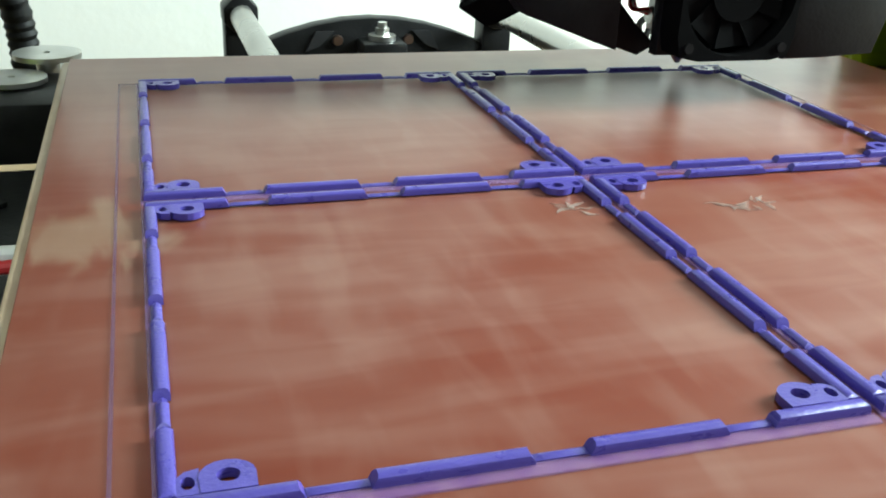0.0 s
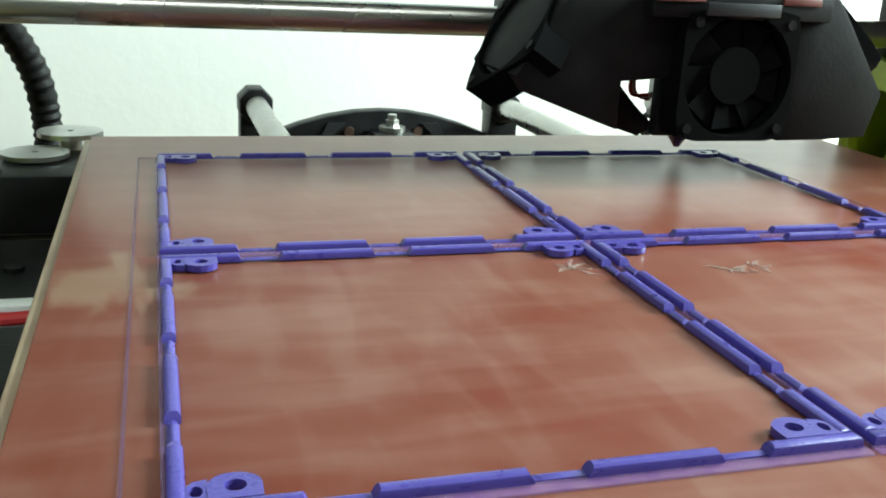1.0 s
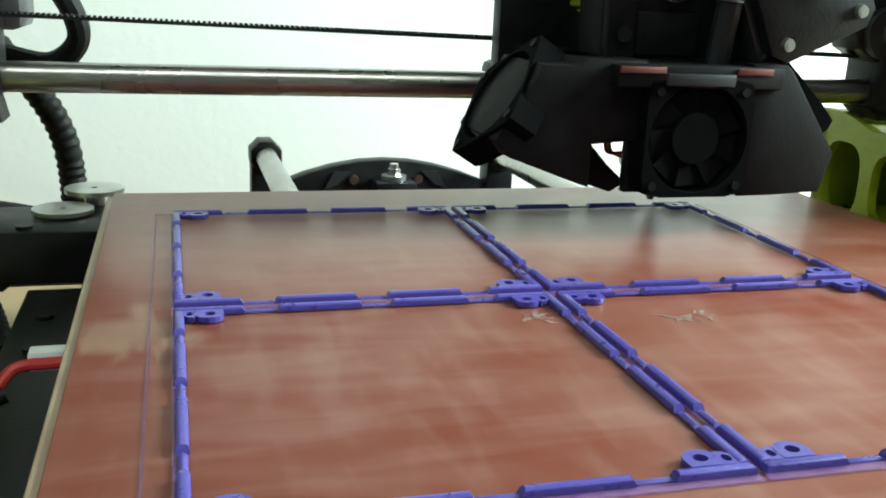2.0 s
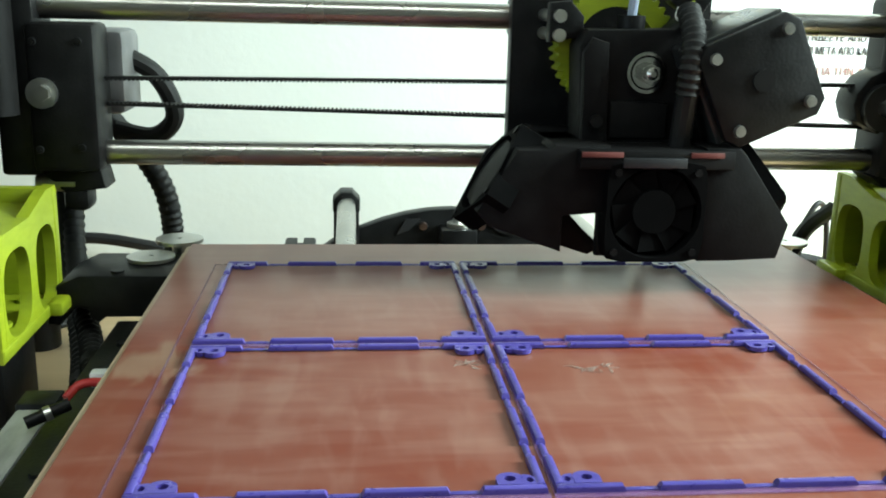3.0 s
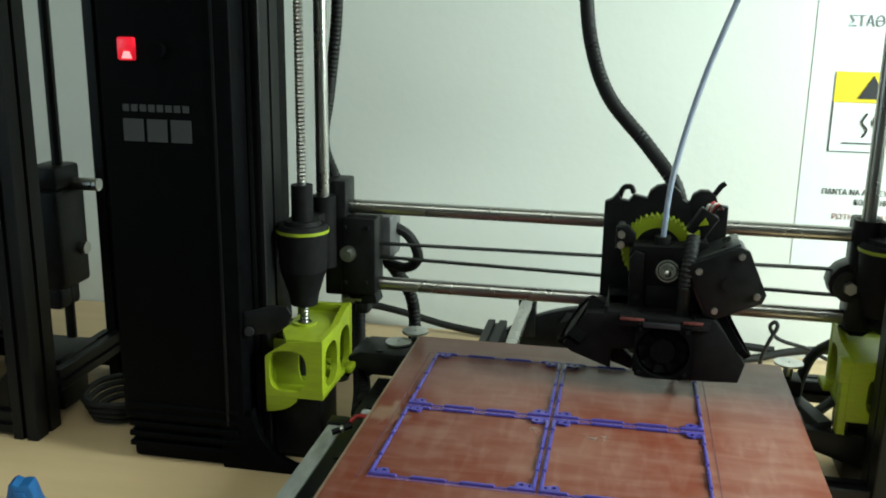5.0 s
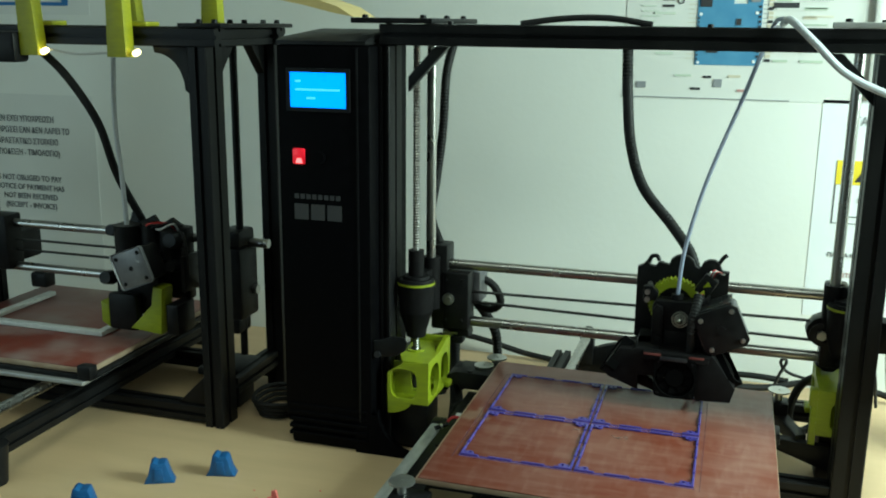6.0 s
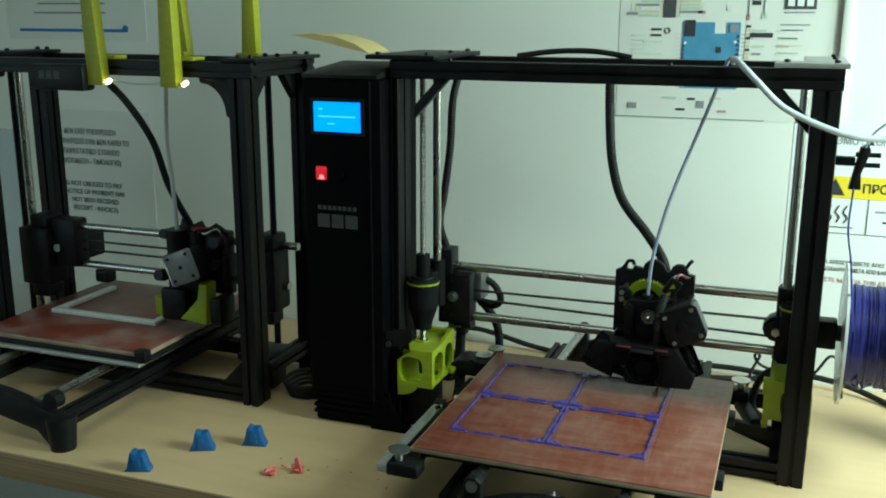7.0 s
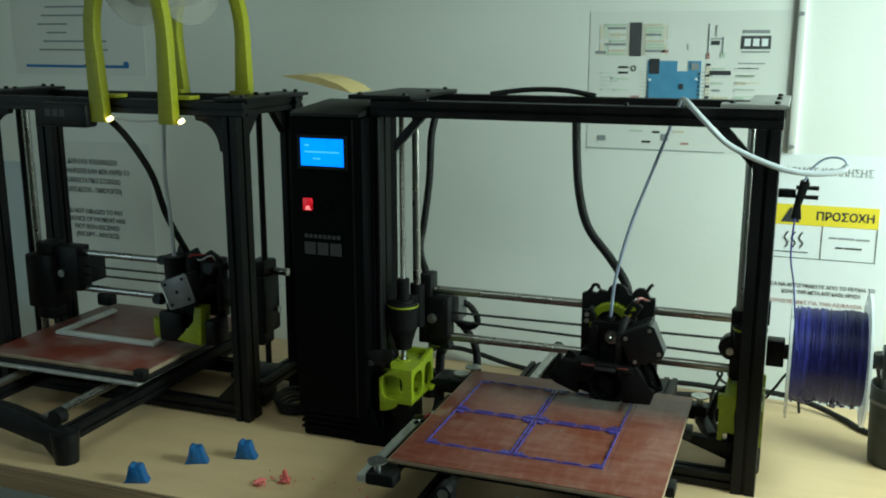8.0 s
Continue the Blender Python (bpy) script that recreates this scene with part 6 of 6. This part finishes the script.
def build_poster():
    s = notice("circuit_board_poster", -0.055, 0.226, 0.288, 0.492, "pale poster with a blue circuit board diagram", "poster", POSTER)
    # board outline with a cut corner
    bd = part("board_picture", prism(bm_new(), [(0.033, 0.331), (0.110, 0.331), (0.110, 0.421), (0.092, 0.421), (0.092, 0.406), (0.076, 0.406), (0.076, 0.421), (0.033, 0.421)], "xz", Y - 0.0012, Y - 0.0006), INKB, s)
    for a in ((0.036, 0.050, 0.402, 0.424), (0.046, 0.060, 0.346, 0.362), (0.080, 0.086, 0.380, 0.388)):
        mark(s, "board_chip", *a, INK, 0.0008)
    mark(s, "board_socket", 0.096, 0.107, 0.408, 0.418, INKG, 0.0008)
    for k in range(4):
        part("board_hole", cyl(bm_new(), ((0.037, 0.104, 0.037, 0.104)[k], Y - 0.0013, (0.393, 0.395, 0.334, 0.336)[k]), ((0.037, 0.104, 0.037, 0.104)[k], Y - 0.0018, (0.393, 0.395, 0.334, 0.336)[k]), 0.002, 12), PAPER, s)
    for k in range(11):
        mark(s, "pin_mark", 0.1065, 0.1090, 0.341 + 0.006 * k, 0.344 + 0.006 * k, INK, 0.0008)
        mark(s, "pin_mark", 0.0340, 0.0362, 0.337 + 0.005 * k, 0.3395 + 0.005 * k, INK, 0.0008)
    # long dark chip with pin tables
    mark(s, "chip_picture", 0.005, 0.022, 0.427, 0.476, INKC)
    for k in range(12):
        z = 0.429 + 0.0039 * k
        for xa in (0.001, 0.0235):
            mark(s, "chip_pin", xa, xa + 0.0025, z, z + 0.002, INKT)
    random.seed(5)
    tints = (INKGR, INKT, PAPER2, INKG, INKGR)
    for k in range(10):
        z = 0.4285 + 0.0047 * k
        if k == 5:
            continue
        mark(s, "pin_label", -0.030 + random.uniform(-0.003, 0.006), -0.001, z, z + 0.0034, tints[k % 5])
        mark(s, "pin_label", 0.028, 0.054 + random.uniform(-0.004, 0.004), z, z + 0.0034, tints[(k + 2) % 5])
    for k in range(16):
        z = 0.336 + 0.0052 * k
        mark(s, "pin_label", 0.117, 0.123, z, z + 0.0036, INKT if k % 3 else INK)
        if k % 2 == 0:
            mark(s, "pin_label", 0.126, 0.138 + random.uniform(0, 0.02), z, z + 0.003, tints[k % 5])
            mark(s, "pin_label", 0.158, 0.170 + random.uniform(0, 0.016), z, z + 0.003, (INKGR, INKT, PAPER2)[k % 3])
    for a in ((-0.010, 0.004, 0.4095, 0.4125), (-0.010, 0.004, 0.4015, 0.4045)):
        mark(s, "text_bar", *a, INK)
    mark(s, "tag", 0.122, 0.152, 0.401, 0.4075, INK)
    mark(s, "tag", 0.010, 0.022, 0.3655, 0.3695, INKR)
    mark(s, "tag", 0.010, 0.022, 0.358, 0.362, INKR)
    mark(s, "tag", -0.045, -0.030, 0.4305, 0.4345, INKG)
    mark(s, "tag", 0.052, 0.062, 0.4325, 0.4365, INKR)
    part("usb_mark", ring(bm_new(), (0.006 + 0.006, Y - 0.0009, 0.4095), "y", 0.0028, 0.0042, 0.0006, 20), INK, s)
    # plain blocks in place of the maker's mark
    mark(s, "mark_block", 0.164, 0.204, 0.4385, 0.4570, INKC)
    for k in range(3):
        mark(s, "mark_block", 0.168 + 0.0118 * k, 0.1765 + 0.0118 * k, 0.4425, 0.4530, PAPER, 0.0008)
    mark(s, "mark_bar", 0.166, 0.202, 0.4605, 0.4650, INKG)
    mark(s, "text_bar", 0.165, 0.203, 0.4335, 0.4355, INKG)
    mark(s, "text_bar", 0.161, 0.198, 0.4175, 0.4190, INKG)
    mark(s, "text_bar", 0.161, 0.190, 0.4105, 0.4120, INKG)
    # pale tables on both sides of the chip
    for xa, xb, za, zb in ((-0.040, -0.004, 0.452, 0.472), (-0.040, -0.004, 0.429, 0.446), (0.0265, 0.066, 0.452, 0.472), (0.0265, 0.066, 0.429, 0.446)):
        n = 6
        for k in range(n):
            w = (xb - xa) / n
            part("table_cell", box(bm_new(), xa + w * k + 0.0004, xa + w * (k + 1) - 0.0004, Y - 0.0009, Y - 0.0005, za, zb), (INKTP, INKGP, PAPER2, INKGP, INKTP, PAPER2)[k], s)
    # fine pin lines from the board to its labels
    for k in range(13):
        z = 0.3375 + 0.0055 * k
        mark(s, "pin_line", 0.1102, 0.1165, z + 0.0013, z + 0.0019, INKG)
        mark(s, "pin_line", 0.022, 0.0328, z + 0.0010, z + 0.0016, INKT)
        if k % 3 == 1:
            mark(s, "pin_label", -0.020 + 0.004 * (k % 2), 0.006, z, z + 0.0030, (INKR, INKGP, INKTP)[k % 3])
    for k in range(5):
        mark(s, "text_bar", -0.036, -0.018 + 0.003 * (k % 3), 0.402 - 0.0062 * k, 0.4035 - 0.0062 * k, INKGP)
        mark(s, "text_bar", 0.160, 0.186 + 0.006 * (k % 2), 0.4000 - 0.0100 * k, 0.4022 - 0.0100 * k, (INKGP, INKTP, INKGR)[k % 3])
    # small circuit sketch
    for a in ((0.118, 0.1195, 0.428, 0.474), (0.128, 0.1295, 0.456, 0.472), (0.138, 0.1395, 0.43, 0.455), (0.122, 0.138, 0.452, 0.4535)):
        mark(s, "sketch_line", *a, INKG)
    mark(s, "sketch_block", 0.123, 0.134, 0.444, 0.4500, INK)
    mark(s, "sketch_block", 0.1165, 0.121, 0.424, 0.432, INKR)
    mark(s, "sketch_block", 0.1360, 0.1425, 0.426, 0.434, INKGR)
    mark(s, "sketch_block", 0.090, 0.097, 0.437, 0.4450, PAPER2)
    # lower strip below the frame's beam
    mark(s, "sheet_edge", -0.055, 0.150, 0.2885, 0.2897, INKG)
    for a, m in (((-0.038, -0.026, 0.3005, 0.3085), INKG), ((0.030, 0.042, 0.2995, 0.3025), INK), ((0.087, 0.098, 0.2985, 0.3015), INKR), ((0.058, 0.068, 0.3035, 0.3135), INKG), ((0.045, 0.055, 0.3145, 0.3175), INK), ((0.01, 0.03, 0.316, 0.3185), INKGR), ((0.075, 0.09, 0.316, 0.319), INKT)):
        mark(s, "small_label", *a, m)


build_poster()
tr = thing("wall_strip", (0.243, Y, 0.293), "narrow white edging strip screwed to the wall", "edging strip")
part("strip", box(bm_new(), 0.2375, 0.2485, Y - 0.006, Y - 0.0003, 0.2930, 0.80, 0.001), POSTER, tr)
for z in (0.302, 0.487, 0.68):
    part("bolt", cyl(bm_new(), (0.243, Y - 0.006, z), (0.243, Y - 0.0078, z), 0.003, 12), INKG, tr)


# ---- small things on the table ----
def blue_clip(x, y, turn):
    bm = bm_new()
    pts = [(-0.0170, 0), (0.0170, 0), (0.0155, 0.003), (0.0125, 0.009), (0.0095, 0.020), (0.0075, 0.0245), (0.0025, 0.0250), (-0.0005, 0.0240), (-0.0055, 0.0265), (-0.0085, 0.0250), (-0.0105, 0.016), (-0.0130, 0.006)]
    prism(bm, pts, "xz", -0.0085, 0.0085, 0.0015)
    for k in (-1, 1):
        prism(bm, [(-0.006, 0.004), (0.006, 0.004), (0.004, 0.019), (-0.004, 0.019)], "xz", k * 0.0085, k * 0.0100, 0.0004)
    bmesh.ops.transform(bm, matrix=Matrix.Translation((x, y, TABLE_Z)) @ Matrix.Rotation(radians(turn), 4, "Z") @ Matrix.Scale(0.90, 4), verts=bm.verts)
    return solo("plastic_clip", bm, BLUEP, "small blue printed plastic clip standing on the table", "clip", "blue clips on the table")


blue_clip(-0.487, -0.160, 20)
blue_clip(-0.449, -0.088, 25)
blue_clip(-0.397, -0.054, 15)
random.seed(7)
for cx, cy, n in ((-0.337, -0.116, 3), (-0.312, -0.100, 3)):
    bm = bm_new()
    for k in range(n):
        pts = [(cx + random.uniform(-0.009, 0.009), cy + random.uniform(-0.008, 0.008), TABLE_Z + 0.001 + (0.004 * (i % 2)) + 0.001 * k) for i in range(5)]
        tube(bm, pts, 0.0011, 6, 5)
    if cx > -0.32:
        prism(bm, [(cx - 0.004, TABLE_Z + 0.0005), (cx + 0.006, TABLE_Z + 0.0005), (cx + 0.001, TABLE_Z + 0.018), (cx - 0.003, TABLE_Z + 0.017)], "xz", cy - 0.002, cy + 0.001)
    solo("plastic_scrap", bm, PINK, "tangled scrap of red plastic filament on the table", "plastic scrap", "red scraps on the table")
random.seed(11)
bm = bm_new()
for k in range(20):
    x, y = random.gauss(-0.300, 0.03), random.gauss(-0.100, 0.02)
    s = random.uniform(0.0004, 0.0011)
    box(bm, x - s, x + s, max(y, -0.165) - s, max(y, -0.165) + s, TABLE_Z, TABLE_Z + s)
solo("red_crumbs", bm, PINK, "scattered crumbs of red plastic on the table", "crumbs", kind="stuff")


def cable(name, pts, r, label, material=None):
    return solo(name, tube(bm_new(), pts, r, 10), material or RUBBER, label, "cable")


T = TABLE_Z
cable("cable", [(-0.37, 0.30, T + 0.004), (-0.33, 0.372, T + 0.012), (-0.297, 0.388, T + 0.022), (-0.26, 0.390, T + 0.026), (-0.22, 0.388, T + 0.021), (-0.16, 0.388, T + 0.008), (-0.08, 0.382, T + 0.004), (0.02, 0.388, T + 0.010), (0.13, 0.386, T + 0.014), (0.18, 0.384, T + 0.012)], 0.0042, "thick black cable lying on the table behind the printer")
cable("cable", [(-0.25, 0.26, T + 0.003), (-0.215, 0.30, T + 0.003), (-0.19, 0.31, T + 0.003), (-0.15, 0.290, T + 0.003), (-0.10, 0.30, T + 0.003)], 0.0024, "thin black cable on the table behind the printer")
cable("cable", [(0.10, 0.360, T + 0.0042), (0.155, 0.372, T + 0.0052), (0.19, 0.380, T + 0.012), (0.225, 0.383, T + 0.0165), (0.26, 0.380, T + 0.0160), (0.30, 0.372, T + 0.010), (0.34, 0.345, T + 0.0042), (0.38, 0.300, T + 0.0042), (0.48, 0.27, T + 0.0042)], 0.0042, "thick black cable lying on the table beside the spool")
cable("cable", [(0.158, 0.330, T + 0.003), (0.160, 0.330, T + 0.022), (0.165, 0.330, T + 0.039), (0.172, 0.331, T + 0.055), (0.1695, 0.332, T + 0.060), (0.1655, 0.333, T + 0.055), (0.170, 0.334, T + 0.046), (0.180, 0.334, T + 0.040), (0.204, 0.334, T + 0.034), (0.230, 0.332, T + 0.024), (0.246, 0.330, T + 0.044), (0.262, 0.335, T + 0.066), (0.275, 0.345, T + 0.050), (0.282, 0.35, T + 0.003)], 0.0020, "thin black wire curled up in a loop from the table")
for k in range(4):
    bm = bm_new()
    pts = []
    for i in range(17):
        a = 2 * math.pi * i / 16
        pts.append((-0.413 + (0.022 + 0.003 * k) * math.cos(a), 0.115 + (0.030 + 0.002 * k) * math.sin(a), T + 0.0045 + 0.0055 * k + 0.001 * math.sin(3 * a)))
    cable("cable_coil", pts, 0.0028, "coil of black cable on the table between the printers")
cable("cable", [(-0.385, 0.145, T + 0.030), (-0.383, 0.150, T + 0.060), (-0.380, 0.155, T + 0.110), (-0.379, 0.160, T + 0.150), (-0.379, 0.17, T + 0.30)], 0.0022, "thin blue network cable beside the control box", INKBLUE)


def build_cup():
    c = thing("pen_cup", (0.400, 0.225, T), "dark pen cup with tools standing in it", "pen cup")
    bm = bm_new()
    rows = []
    for r, z in ((0.034, 0.0), (0.0365, 0.05), (0.0385, 0.105), (0.0368, 0.105), (0.034, 0.05), (0.031, 0.004)):
        rows.append([bm.verts.new((0.400 + r * math.cos(2 * math.pi * i / 32), 0.225 + r * math.sin(2 * math.pi * i / 32), T + z)) for i in range(32)])
    for a, b in zip(rows, rows[1:]):
        for i in range(32):
            bm.faces.new((a[i], a[(i + 1) % 32], b[(i + 1) % 32], b[i]))
    bm.faces.new(rows[0][::-1])
    bm.faces.new(rows[-1])
    part("cup", bm, CUP, c)
    part("cup_rim", ring(bm_new(), (0.400, 0.225, T + 0.085), "z", 0.0376, 0.0392, 0.004, 32), MOTOR, c)
    part("tool_handle", tube(bm_new(), [(0.395, 0.235, T + 0.010), (0.388, 0.240, T + 0.10), (0.384, 0.243, T + 0.165)], 0.007, 12), WOODH, c, "orange handle")
    part("tool_handle", tube(bm_new(), [(0.392, 0.215, T + 0.010), (0.374, 0.212, T + 0.11), (0.366, 0.210, T + 0.150)], 0.006, 12), RUBBER, c, "black handle")
    part("tool_handle", tube(bm_new(), [(0.41, 0.22, T + 0.010), (0.412, 0.215, T + 0.10), (0.414, 0.212, T + 0.150)], 0.005, 12), RUBBER, c, "black handle")


build_cup()
# pale film lying on top of the control box
bm = bm_new()
pts = [(-0.405, 0.405), (-0.385, 0.4015), (-0.355, 0.396), (-0.325, 0.389), (-0.300, 0.3845), (-0.318, 0.395), (-0.345, 0.4035), (-0.375, 0.407)]
prism(bm, pts, "xz", 0.085, 0.150)
solo("plastic_film", bm, AMBER, "curled pale yellow plastic offcut on top of the printer", "plastic film")
# clear panel at the side of the second printer
pn = thing("acrylic_panel", (-0.99, 0.20, T), "clear acrylic side panel standing beside the older printer", "panel")
part("sheet", box(bm_new(), -1.02, -0.945, 0.198, 0.202, T, 0.25, 0.0006), GLAZE, pn)
